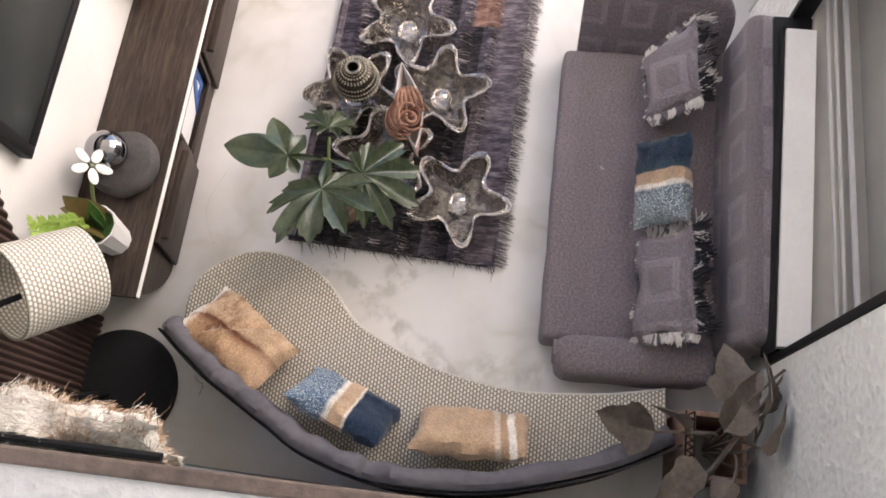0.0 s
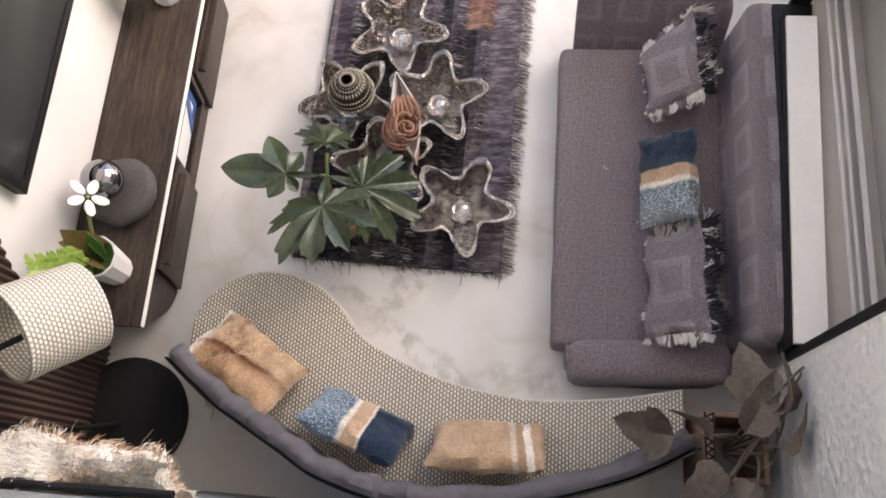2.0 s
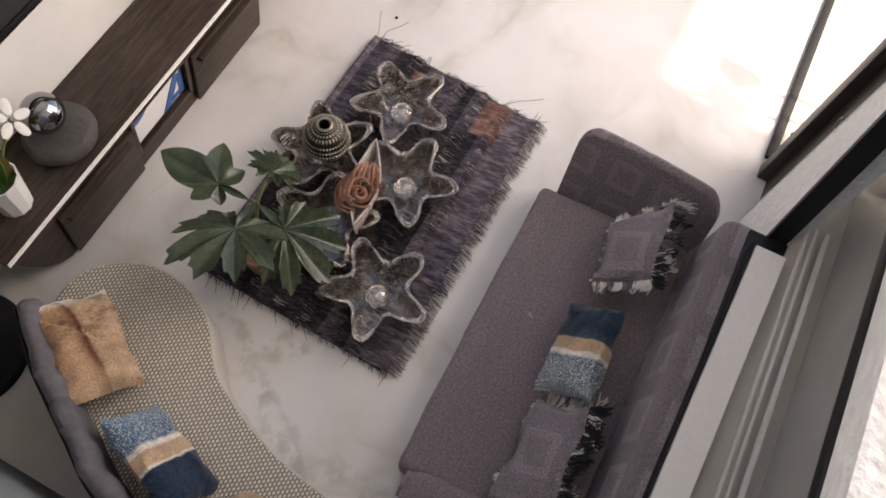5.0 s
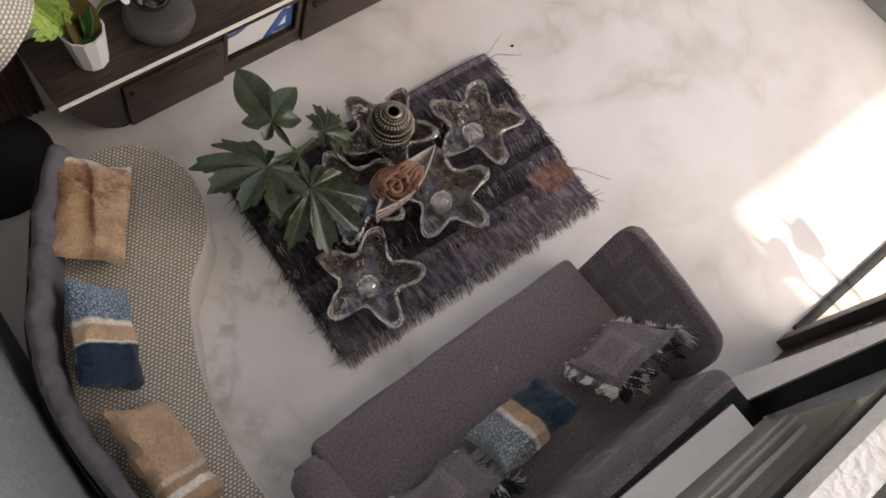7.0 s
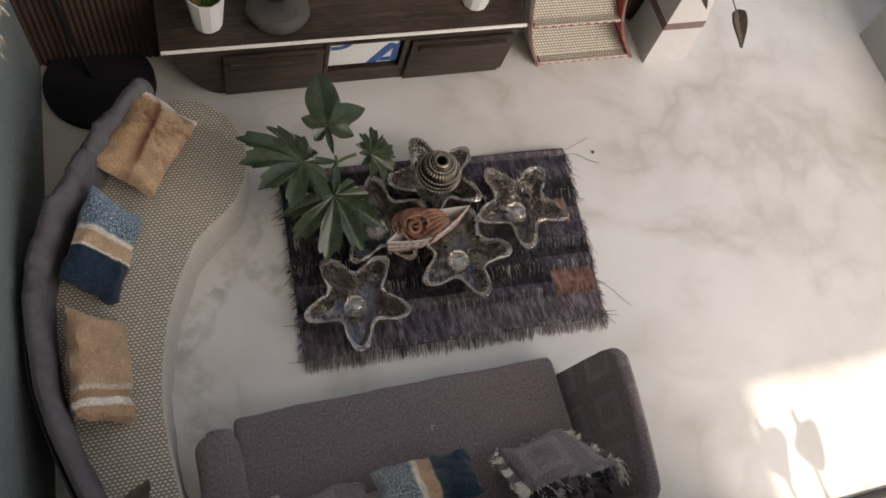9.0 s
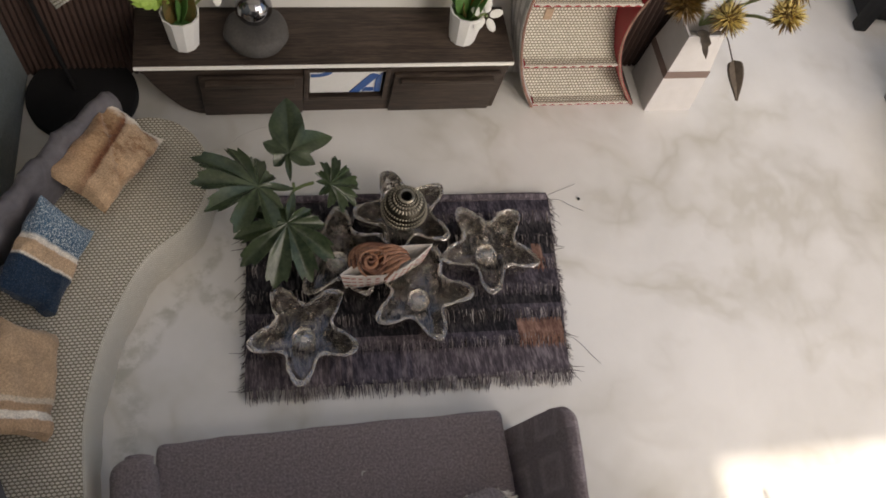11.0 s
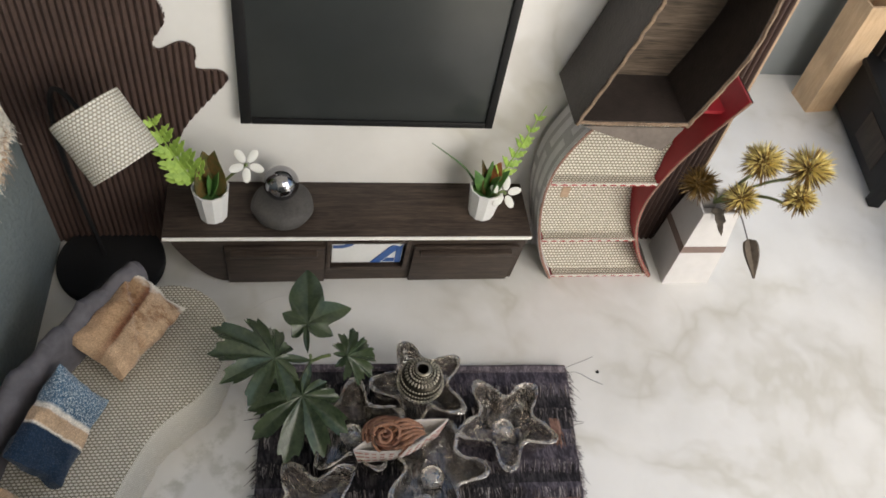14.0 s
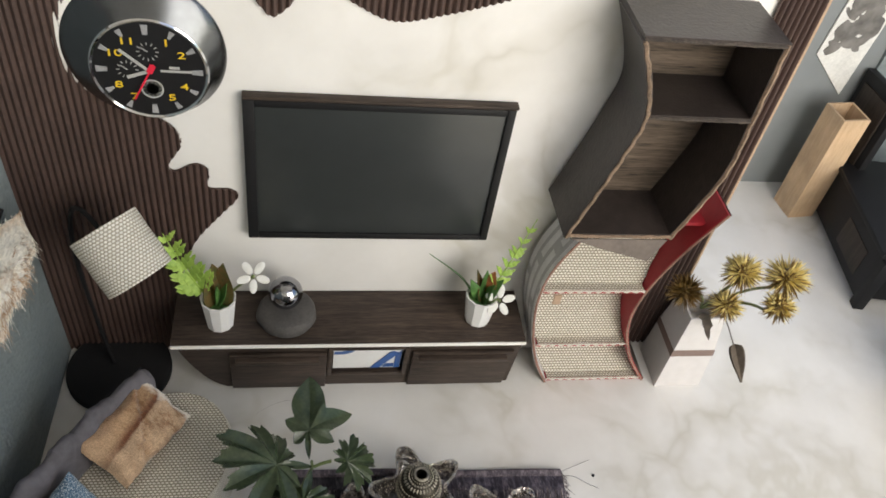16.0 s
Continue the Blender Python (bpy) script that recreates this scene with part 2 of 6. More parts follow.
BACK_CLOTH = upholstery("mauve_backrest_cloth", (0.172, 0.143, 0.157), (0.37, 0.325, 0.345), 28.5, 1.35, 0.184, -0.384)
VELVET = paint("grey_velvet", (0.125, 0.118, 0.130), 0.8, vary=0.25, grain=0.3, relief=0.3, spec=0.2)
BROWN_CARD = paint("brown_corrugated_card", (0.062, 0.036, 0.029), 0.6, vary=0.25, grain=0.4)
CARD = paint("raw_card", (0.42, 0.29, 0.20), 0.8, vary=0.2, grain=0.8)
GREY_BOARD_PALE = paint("pale_grey_plastic", (0.62, 0.615, 0.60), 0.5, vary=0.08)
GREY_BOARD = paint("grey_board", (0.20, 0.215, 0.22), 0.7, vary=0.08, grain=0.05)


def along(nt, axis, wob=1.2, grain=0.12, use="Object"):
    """Millimetres along one axis, made uneven."""
    v = coords(nt, use)
    sep = nt.nodes.new("ShaderNodeSeparateXYZ")
    nt.links.new(v, sep.inputs[0])
    n = calc(nt, "MULTIPLY", calc(nt, "SUBTRACT", noise_of(nt, v, grain, 3), 0.5), 2 * wob)
    return v, calc(nt, "ADD", sep.outputs[axis], n)


def plush(name, length, stops, speck=0.0, axis=0, slant=0.0, patch=None, fade=None, mottle=None):
    """Short-pile cloth with bands across its length: stops of (0..1, colour)."""
    m, nt, b = material(name, 0.95, spec=0.1)
    v, x = along(nt, axis, 1.3)
    if slant:
        _, y = along(nt, 1 - axis, 0.5)
        x = calc(nt, "ADD", x, calc(nt, "MULTIPLY", y, slant))
    f = calc(nt, "ADD", calc(nt, "DIVIDE", x, length), 0.5)
    c = ramp(nt, f, stops)
    if fade:
        # the stripes fade out towards one end
        _, x3 = along(nt, 1 - axis, 5.0, 0.12)
        k = ramp(nt, calc(nt, "DIVIDE", calc(nt, "SUBTRACT", x3, fade[0]), fade[1] - fade[0]), [(0.0, (0, 0, 0)), (1.0, (0.8,) * 3)])
        c = mix(nt, k, c, fade[2])
    if mottle:
        # brown streaks, thickest towards one end
        _, x4 = along(nt, 1 - axis, 6.0, 0.10)
        near = ramp(nt, calc(nt, "DIVIDE", calc(nt, "SUBTRACT", x4, mottle[0]), mottle[1] - mottle[0]), [(0.0, (1, 1, 1)), (1.0, (0.12,) * 3)])
        streak = ramp(nt, noise_of(nt, coords(nt, scale=(1, 0.45, 1), turn=(0, 0, 28)), 0.22, 4, 0.65), [(0.47, (0, 0, 0)), (0.60, (0.85,) * 3)])
        c = mix(nt, calc(nt, "MULTIPLY", near, streak), c, (0.23, 0.115, 0.06))
    pile = ramp(nt, noise_of(nt, v, 1.3, 4, 0.7), [(0.3, (0.62,) * 3), (0.7, (1.3,) * 3)])
    soft = ramp(nt, noise_of(nt, v, 0.12, 3), [(0.3, (0.8,) * 3), (0.7, (1.15,) * 3)])
    c = mix(nt, 1.0, mix(nt, 1.0, c, pile, "MULTIPLY"), soft, "MULTIPLY")
    if speck:
        dot = ramp(nt, noise_of(nt, v, 1.6, 3, 0.7), [(0.5, (0, 0, 0)), (0.62, (1, 1, 1))])
        zone = ramp(nt, f, [(0.0, (1, 1, 1)), (0.36, (1, 1, 1)), (0.42, (0.05,) * 3), (1.0, (0.05,) * 3)])
        c = mix(nt, calc(nt, "MULTIPLY", calc(nt, "MULTIPLY", dot, zone), speck), c, (0.62, 0.68, 0.70))
    if patch:
        # a pale patch at one end
        _, x2 = along(nt, patch[0], 7.0, 0.10)
        k = ramp(nt, calc(nt, "DIVIDE", calc(nt, "SUBTRACT", x2, patch[1]), patch[2] - patch[1]), [(0.35, (1, 1, 1)), (0.6, (0, 0, 0))])
        c = mix(nt, k, c, WHITE_Y)
    nt.links.new(c, b.inputs["Base Color"])
    b.inputs["Sheen Weight"].default_value = 0.25
    bump(nt, b, noise_of(nt, v, 1.1, 4), 0.6, 0.5)
    return m


TAN, WHITE_Y, NAVY, SKYB, BROWN = (0.50, 0.345, 0.225), (0.76, 0.70, 0.62), (0.011, 0.027, 0.055), (0.075, 0.15, 0.23), (0.15, 0.06, 0.032)
PLUSH_FOLD = plush("tan_plush_with_brown_fold", 27, [(0.0, (0.40, 0.25, 0.15)), (0.30, (0.42, 0.27, 0.16)), (0.42, BROWN), (0.46, BROWN), (0.50, TAN), (1.0, TAN)], axis=1, slant=-0.12, patch=(0, -23, -13), fade=(8.0, 26.0, TAN), mottle=(-14.0, 16.0))
PLUSH_BLUE = plush("blue_plush_with_tan_band", 42, [(0.0, SKYB), (0.37, (0.05, 0.11, 0.18)), (0.40, WHITE_Y), (0.43, WHITE_Y), (0.45, TAN), (0.58, TAN), (0.60, WHITE_Y), (0.62, NAVY), (1.0, NAVY)], 0.85)
PLUSH_PALE = plush("faded_blue_plush_with_tan_band", 42, [(0.0, (0.20, 0.25, 0.27)), (0.37, (0.09, 0.13, 0.16)), (0.40, WHITE_Y), (0.43, WHITE_Y), (0.45, TAN), (0.56, TAN), (0.58, (0.03, 0.06, 0.08)), (0.70, NAVY), (1.0, (0.014, 0.034, 0.055))], 1.0)
PLUSH_TAN = plush("tan_plush_with_white_stripes", 46, [(0.0, TAN), (0.68, TAN), (0.70, (0.62, 0.52, 0.41)), (0.73, (0.62, 0.52, 0.41)), (0.745, (0.42, 0.27, 0.17)), (0.80, (0.42, 0.27, 0.17)), (0.815, WHITE_Y), (0.865, WHITE_Y), (0.88, (0.46, 0.30, 0.19)), (1.0, TAN)], slant=0.12)


def foliage(name, dark, light, grain=0.3, rough=0.45):
    m, nt, b = material(name, rough)
    v = coords(nt)
    c = ramp(nt, mix(nt, 0.4, noise_of(nt, v, grain * 0.3, 3), noise_of(nt, v, grain * 2, 3)), [(0.3, dark), (0.7, light)])
    nt.links.new(c, b.inputs["Base Color"])
    b.inputs["Subsurface Weight"].default_value = 0.0
    bump(nt, b, noise_of(nt, v, grain * 3, 3), 0.35, 0.4)
    return m


LEAF = foliage("dark_green_leaf", (0.014, 0.026, 0.012), (0.062, 0.086, 0.044), rough=0.22)
LEAF_LIME = foliage("lime_leaf", (0.16, 0.30, 0.05), (0.42, 0.58, 0.13))
LEAF_RED = foliage("red_green_leaf", (0.025, 0.070, 0.018), (0.17, 0.075, 0.025), 1.3)
LEAF_RUST = foliage("rust_leaf", (0.16, 0.045, 0.015), (0.42, 0.14, 0.05), 0.5)
LEAF_MID = foliage("green_leaf", (0.025, 0.09, 0.025), (0.11, 0.24, 0.06))
LEAF_DRY = foliage("dried_velvet_leaf", (0.050, 0.038, 0.030), (0.190, 0.150, 0.118), 0.25, 0.6)
STALK = foliage("stalk", (0.05, 0.09, 0.03), (0.20, 0.24, 0.09))
PETAL = paint("white_petal", (0.60, 0.60, 0.57), 0.6, vary=0.05)
PORCELAIN = paint("white_porcelain", (0.76, 0.76, 0.75), 0.35, vary=0.04)
STONE = paint("grey_stone", (0.064, 0.060, 0.058), 0.8, vary=0.35, grain=0.8, relief=0.4)
CHROME = paint("chrome", (0.62, 0.62, 0.62), 0.08, 1.0, vary=0.05, relief=0.0)
DARK_CHROME = paint("dark_mirror_ball", (0.30, 0.30, 0.32), 0.06, 1.0, vary=0.05, relief=0.0)
STEEL = paint("brushed_steel", (0.13, 0.135, 0.14), 0.24, 1.0, vary=0.1, grain=0.2, relief=0.05)
BRASS = paint("antique_brass", (0.36, 0.33, 0.27), 0.32, 1.0, vary=0.35, grain=1.2, relief=0.4)
DARK_BRASS = paint("shaded_brass", (0.06, 0.053, 0.043), 0.42, 1.0, vary=0.4, grain=1.2, relief=0.4)
CERAMIC_TAN = paint("terracotta", (0.30, 0.19, 0.125), 0.7, vary=0.3, grain=0.5)
PEACH = paint("peach_ribbon", (0.30, 0.145, 0.088), 0.55, vary=0.5, grain=0.5, relief=0.4)
PEACH_DARK = paint("dark_peach_ribbon", (0.165, 0.068, 0.040), 0.7, vary=0.5, grain=0.5)
PAPER = paint("white_printed_paper", (0.62, 0.58, 0.55), 0.8, vary=0.12, grain=0.5)
RED_CARD = paint("red_card", (0.33, 0.012, 0.022), 0.5, vary=0.12, grain=0.4)
FUR_CREAM = paint("cream_wool", (0.82, 0.77, 0.68), 0.95, vary=0.2, grain=0.5, relief=0)
FUR_TAN = paint("tan_wool", (0.46, 0.30, 0.19), 0.95, vary=0.3, grain=0.5, relief=0)


def wool():
    m, nt, b = material("matted_wool", 0.95, spec=0.1)
    v = coords(nt)
    long = coords(nt, scale=(1, 0.3, 1))
    c = ramp(nt, noise_of(nt, v, 0.045, 4, 0.6), [(0.50, (0.82, 0.77, 0.68)), (0.58, (0.64, 0.52, 0.40)), (0.68, (0.44, 0.28, 0.17))])
    c = mix(nt, 1.0, c, ramp(nt, noise_of(nt, long, 0.8, 4, 0.7), [(0.3, (0.66,) * 3), (0.65, (1.15,) * 3)]), "MULTIPLY")
    nt.links.new(c, b.inputs["Base Color"])
    b.inputs["Sheen Weight"].default_value = 0.3
    bump(nt, b, noise_of(nt, long, 0.7, 5, 0.7), 1.0, 1.2)
    return m


FUR_MAT = wool()
TRACK = paint("window_track", (0.46, 0.435, 0.385), 0.5, vary=0.08, grain=0.1)
WINDOW_DARK = paint("smoked_pane", (0.30, 0.30, 0.295), 0.18, vary=0.1, grain=0.05, relief=0.0, spec=0.7)
FRINGE_WHITE = paint("white_fringe", (0.70, 0.67, 0.64), 0.9, vary=0.2, relief=0)
FRINGE_DARK = paint("black_fringe", (0.03, 0.03, 0.037), 0.9, vary=0.3, relief=0)
HAIR = paint("fine_hair", (0.36, 0.34, 0.32), 0.7, relief=0)
FRINGE_GREY = paint("grey_fringe", (0.19, 0.17, 0.18), 0.9, vary=0.3, relief=0)


def striped_card():
    """Grey card printed with broken pale bars."""
    m, nt, b = material("striped_grey_card", 0.7)
    v = coords(nt, "UV")
    sep = nt.nodes.new("ShaderNodeSeparateXYZ")
    nt.links.new(v, sep.inputs[0])
    q = calc(nt, "ADD", calc(nt, "DIVIDE", sep.outputs[0], 7.2), 400.3)
    col = calc(nt, "FLOOR", q)
    bar = calc(nt, "LESS_THAN", calc(nt, "FRACT", q), 0.62)
    gap = calc(nt, "LESS_THAN", calc(nt, "FRACT", calc(nt, "ADD", calc(nt, "DIVIDE", sep.outputs[1], 41.0), calc(nt, "MULTIPLY", col, 0.37))), 0.86)
    on = calc(nt, "MULTIPLY", bar, gap)
    tone = ramp(nt, noise_of(nt, v, 0.08, 3), [(0.3, (0.86,) * 3), (0.7, (1.1,) * 3)])
    nt.links.new(mix(nt, 1.0, mix(nt, on, (0.40, 0.385, 0.38), (0.62, 0.605, 0.60)), tone, "MULTIPLY"), b.inputs["Base Color"])
    bump(nt, b, noise_of(nt, v, 0.7, 3), 0.15)
    return m


GREY_PRINT = striped_card()


def glass(name, wavy, bent, gain, least, glint):
    """Clear pressed glass: light goes through, uneven faces mirror the surroundings."""
    m, nt, b = material(name, 0.03)
    out = nt.nodes["Material Output"]
    v = coords(nt)
    bmp = node(nt, "ShaderNodeBump", Strength=1.0, Distance=wavy * MM)
    nt.links.new(mix(nt, 0.4, noise_of(nt, v, 0.13, 1), noise_of(nt, v, 0.38, 1)), bmp.inputs["Height"])
    clear = node(nt, "ShaderNodeBsdfTransparent", Color=(0.99, 0.985, 0.975, 1))
    bend = node(nt, "ShaderNodeBsdfGlass", Color=(0.98, 0.985, 0.98, 1), Roughness=0.02, IOR=1.45)
    gloss = node(nt, "ShaderNodeBsdfGlossy", Color=(1.0, 0.96, 0.91, 1), Roughness=0.05)
    glint_white = node(nt, "ShaderNodeBsdfDiffuse", Color=(0.90, 0.82, 0.76, 1))
    for n in (bend, gloss):
        nt.links.new(bmp.outputs[0], n.inputs["Normal"])
    body = nt.nodes.new("ShaderNodeMixShader")
    body.inputs[0].default_value = bent
    nt.links.new(clear.outputs[0], body.inputs[1])
    nt.links.new(bend.outputs[0], body.inputs[2])
    # white streaks painted into the glass stand in for refracted glints
    glint_mix = nt.nodes.new("ShaderNodeMixShader")
    glint_mask = ramp(nt, noise_of(nt, v, 0.30, 3, 0.6), [(0.44, (0.5 * glint,) * 3), (0.58, (1.0 * glint,) * 3), (0.68, (5.0 * glint,) * 3)])
    nt.links.new(glint_mask, glint_mix.inputs[0])
    nt.links.new(body.outputs[0], glint_mix.inputs[1])
    nt.links.new(glint_white.outputs[0], glint_mix.inputs[2])
    fr = node(nt, "ShaderNodeFresnel", IOR=1.50)
    nt.links.new(bmp.outputs[0], fr.inputs["Normal"])
    top = nt.nodes.new("ShaderNodeMixShader")
    nt.links.new(calc(nt, "MINIMUM", calc(nt, "MULTIPLY_ADD", fr.outputs[0], gain, least), 1.0), top.inputs[0])
    nt.links.new(glint_mix.outputs[0], top.inputs[1])
    nt.links.new(gloss.outputs[0], top.inputs[2])
    nt.links.new(top.outputs[0], out.inputs["Surface"])
    return m


# the last number sets the painted glints, highest on the rim
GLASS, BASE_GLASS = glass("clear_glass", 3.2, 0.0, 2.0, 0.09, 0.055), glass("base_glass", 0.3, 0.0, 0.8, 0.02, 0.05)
KNOB_GLASS, RIM_GLINT_GLASS = glass("knob_glass", 1.2, 0.35, 3.0, 0.10, 0.04), glass("rim_glint_glass", 2.2, 0.60, 3.0, 0.22, 0.12)


def rug_cloth(name, dark, light):
    m, nt, b = material(name, 0.9, spec=0.2)
    v = coords(nt, scale=(1, 0.10, 1))
    ladder = noise_of(nt, v, 0.45, 2, 0.6)
    c = ramp(nt, mix(nt, 0.25, mix(nt, 0.5, noise_of(nt, v, 1.2, 3, 0.7), ladder), noise_of(nt, coords(nt), 0.09, 3)), [(0.38, [0.6 * k for k in dark]), (0.47, dark), (0.60, light)])
    nt.links.new(c, b.inputs["Base Color"])
    bump(nt, b, noise_of(nt, v, 1.4, 3), 0.9, 0.7)
    return m


RUG = [rug_cloth("plum_rug", (0.0952, 0.0805, 0.0952), (0.248, 0.213, 0.239)), rug_cloth("black_rug", (0.0209, 0.0193, 0.0229), (0.0798, 0.0735, 0.082)),
       rug_cloth("brown_rug", (0.0798, 0.065, 0.0628), (0.22, 0.182, 0.172)), rug_cloth("violet_rug", (0.0611, 0.0537, 0.0706), (0.173, 0.154, 0.186)),
       rug_cloth("rust_rug", (0.201, 0.109, 0.0861), (0.379, 0.225, 0.18)), rug_cloth("ash_rug", (0.17, 0.151, 0.154), (0.34, 0.31, 0.308)),
       rug_cloth("pale_thread", (0.231, 0.21, 0.215), (0.493, 0.461, 0.466))]


# ---- shape tools, in millimetres ----
def thing(name, x=0, y=0, z=0, rz=0, label="", category="", group="", kind="", rx=0, ry=0):
    ob = new(name)
    ob.empty_display_size = 0.01
    ob.matrix_basis = pose(x * MM, y * MM, z * MM, rx, ry, rz)
    return tagged(ob, label, category, group, kind)


def unwrap(bm):
    """Box projection, in the thing's own millimetres."""
    uv = bm.loops.layers.uv.verify()
    for f in bm.faces:
        n = [abs(c) for c in f.normal]
        a, b = ((1, 2), (0, 2), (0, 1))[n.index(max(n))]
        for l in f.loops:
            l[uv].uv = (l.vert.co[a] * MM, l.vert.co[b] * MM)


def part(name, bm, mat, parent=None, label="", smooth=True, own_uv=False, at=None):
    bm.normal_update()
    if not own_uv:
        unwrap(bm)
    bm.transform(Matrix.Diagonal((MM, MM, MM, 1)))
    me = bpy.data.meshes.new(name)
    bm.to_mesh(me)
    bm.free()
    mats = mat if isinstance(mat, (list, tuple)) else [mat]
    for m in mats:
        me.materials.append(m)
    if smooth:
        me.polygons.foreach_set("use_smooth", [True] * len(me.polygons))
        me.set_sharp_from_angle(angle=radians(38))
    ob = new(name, me)
    if parent:
        ob.parent = parent
    if at is not None:
        ob.matrix_basis = at
    return tagged(ob, label)


def solo(name, bm, mat, label, category, kind="", smooth=True, own_uv=False, group="", at=None):
    return tagged(part(name, bm, mat, None, label, smooth, own_uv, at), "", category, group, kind)


def box(x0, x1, y0, y1, z0, z1, bevel=0.0, seg=2):
    bm = bmesh.new()
    bmesh.ops.create_cube(bm, size=1)
    bmesh.ops.scale(bm, vec=(x1 - x0, y1 - y0, z1 - z0), verts=bm.verts)
    bmesh.ops.translate(bm, vec=((x0 + x1) / 2, (y0 + y1) / 2, (z0 + z1) / 2), verts=bm.verts)
    if bevel:
        bmesh.ops.bevel(bm, geom=bm.edges[:], offset=bevel, segments=seg, affect="EDGES", profile=0.5)
    return bm


def merge(*bms):
    out = bms[0]
    for b in bms[1:]:
        me = bpy.data.meshes.new("tmp")
        b.to_mesh(me)
        b.free()
        out.from_mesh(me)
        bpy.data.meshes.remove(me)
    return out


def moved(bm, m):
    bmesh.ops.transform(bm, matrix=m, verts=bm.verts)
    return bm


def shift(x, y, z, rx=0, ry=0, rz=0):
    return pose(x, y, z, rx, ry, rz)


def curve(points, n, closed=False):
    """A smooth line of n points a span through the points."""
    pts = [Vector(p) for p in points]
    out, k = [], len(pts)
    for i in range(k if closed else k - 1):
        p = [pts[(i + j) % k] if closed else pts[min(max(i + j, 0), k - 1)] for j in (-1, 0, 1, 2)]
        for s in range(n):
            t = s / n
            out.append(0.5 * (2 * p[1] + (p[2] - p[0]) * t + (2 * p[0] - 5 * p[1] + 4 * p[2] - p[3]) * t * t + (3 * p[1] - p[0] - 3 * p[2] + p[3]) * t ** 3))
    if not closed:
        out.append(pts[-1].copy())
    return out


def loft(loops, closed=True, caps=True):
    bm = bmesh.new()
    rows = [[bm.verts.new(p) for p in loop] for loop in loops]
    n = len(rows[0])
    for a, b in zip(rows, rows[1:]):
        for i in range(n if closed else n - 1):
            j = (i + 1) % n
            bm.faces.new((a[i], a[j], b[j], b[i]))
    if caps and closed:
        bm.faces.new(rows[0][::-1])
        bm.faces.new(rows[-1])
    bmesh.ops.recalc_face_normals(bm, faces=bm.faces[:])
    return bm


def prism(outline, z0, z1, bevel=0.0):
    """An upright block on a plan outline, its rims rounded by bevel."""
    out = [Vector((p[0], p[1], 0)) for p in outline]
    if not bevel:
        return loft([[p + Vector((0, 0, z)) for p in out] for z in (z0, z1)])
    n = len(out)
    area = sum(out[i].x * out[(i + 1) % n].y - out[(i + 1) % n].x * out[i].y for i in range(n))
    sgn = 1 if area > 0 else -1
    nor = []
    for i in range(n):
        d = (out[(i + 1) % n] - out[i - 1]).normalized()
        nor.append(Vector((-d.y, d.x, 0)) * sgn)
    loops = []
    for a in (0, 30, 60, 90):
        k = bevel * (1 - math.sin(radians(a)))
        loops.append([p + q * k + Vector((0, 0, z0 + bevel * (1 - math.cos(radians(a))))) for p, q in zip(out, nor)])
    for a in (90, 60, 30, 0):
        k = bevel * (1 - math.sin(radians(a)))
        loops.append([p + q * k + Vector((0, 0, z1 - bevel * (1 - math.cos(radians(a))))) for p, q in zip(out, nor)])
    return loft(loops)


def lathe(profile, n=32, caps=True):
    return loft([[(r * math.cos(2 * math.pi * i / n), r * math.sin(2 * math.pi * i / n), z) for i in range(n)] for r, z in profile], True, caps)


def tube(points, radius, n=8, taper=None):
    """A round bar along the points; taper: its radius at the far end."""
    pts = [Vector(p) for p in points]
    loops, side = [], None
    for i, p in enumerate(pts):
        d = (pts[min(i + 1, len(pts) - 1)] - pts[max(i - 1, 0)]).normalized()
        side = (side or (Vector((0, 0, 1)) if abs(d.z) < 0.9 else Vector((1, 0, 0))))
        side = (side - d * side.dot(d)).normalized()
        up = d.cross(side)
        f = i / max(1, len(pts) - 1)
        r = radius if taper is None else radius + (taper - radius) * f
        loops.append([p + side * r * math.cos(2 * math.pi * k / n) + up * r * math.sin(2 * math.pi * k / n) for k in range(n)])
    return loft(loops)


def cushion(sx, sy, sz, res=10, crumple=0.8, seed=0, pinch=0.10):
    """A soft pillow: thick in the middle, thin at the seam, its corners drawn out."""
    bm = bmesh.new()
    grid = {}
    for s in (1, -1):
        for i in range(res + 1):
            for j in range(res + 1):
                u, v = 2 * i / res - 1, 2 * j / res - 1
                edge = max(abs(u), abs(v)) > 0.999
                if s < 0 and edge:
                    grid[s, i, j] = grid[1, i, j]
                    continue
                h = ((1 - u ** 4) * (1 - v ** 4)) ** 0.45
                kx, ky = 1 - pinch * (1 - v * v) * abs(u) ** 3, 1 - pinch * (1 - u * u) * abs(v) ** 3
                p = Vector((u * sx / 2 * kx, v * sy / 2 * ky, s * sz / 2 * h))
                q = noise.noise_vector(Vector((p.x * 0.12 + seed * 7.3, p.y * 0.12, p.z * 0.2 + seed)))
                grid[s, i, j] = bm.verts.new(p + q * crumple)
    for s in (1, -1):
        for i in range(res):
            for j in range(res):
                f = [grid[s, i, j], grid[s, i + 1, j], grid[s, i + 1, j + 1], grid[s, i, j + 1]]
                bm.faces.new(f if s > 0 else f[::-1])
    return bm


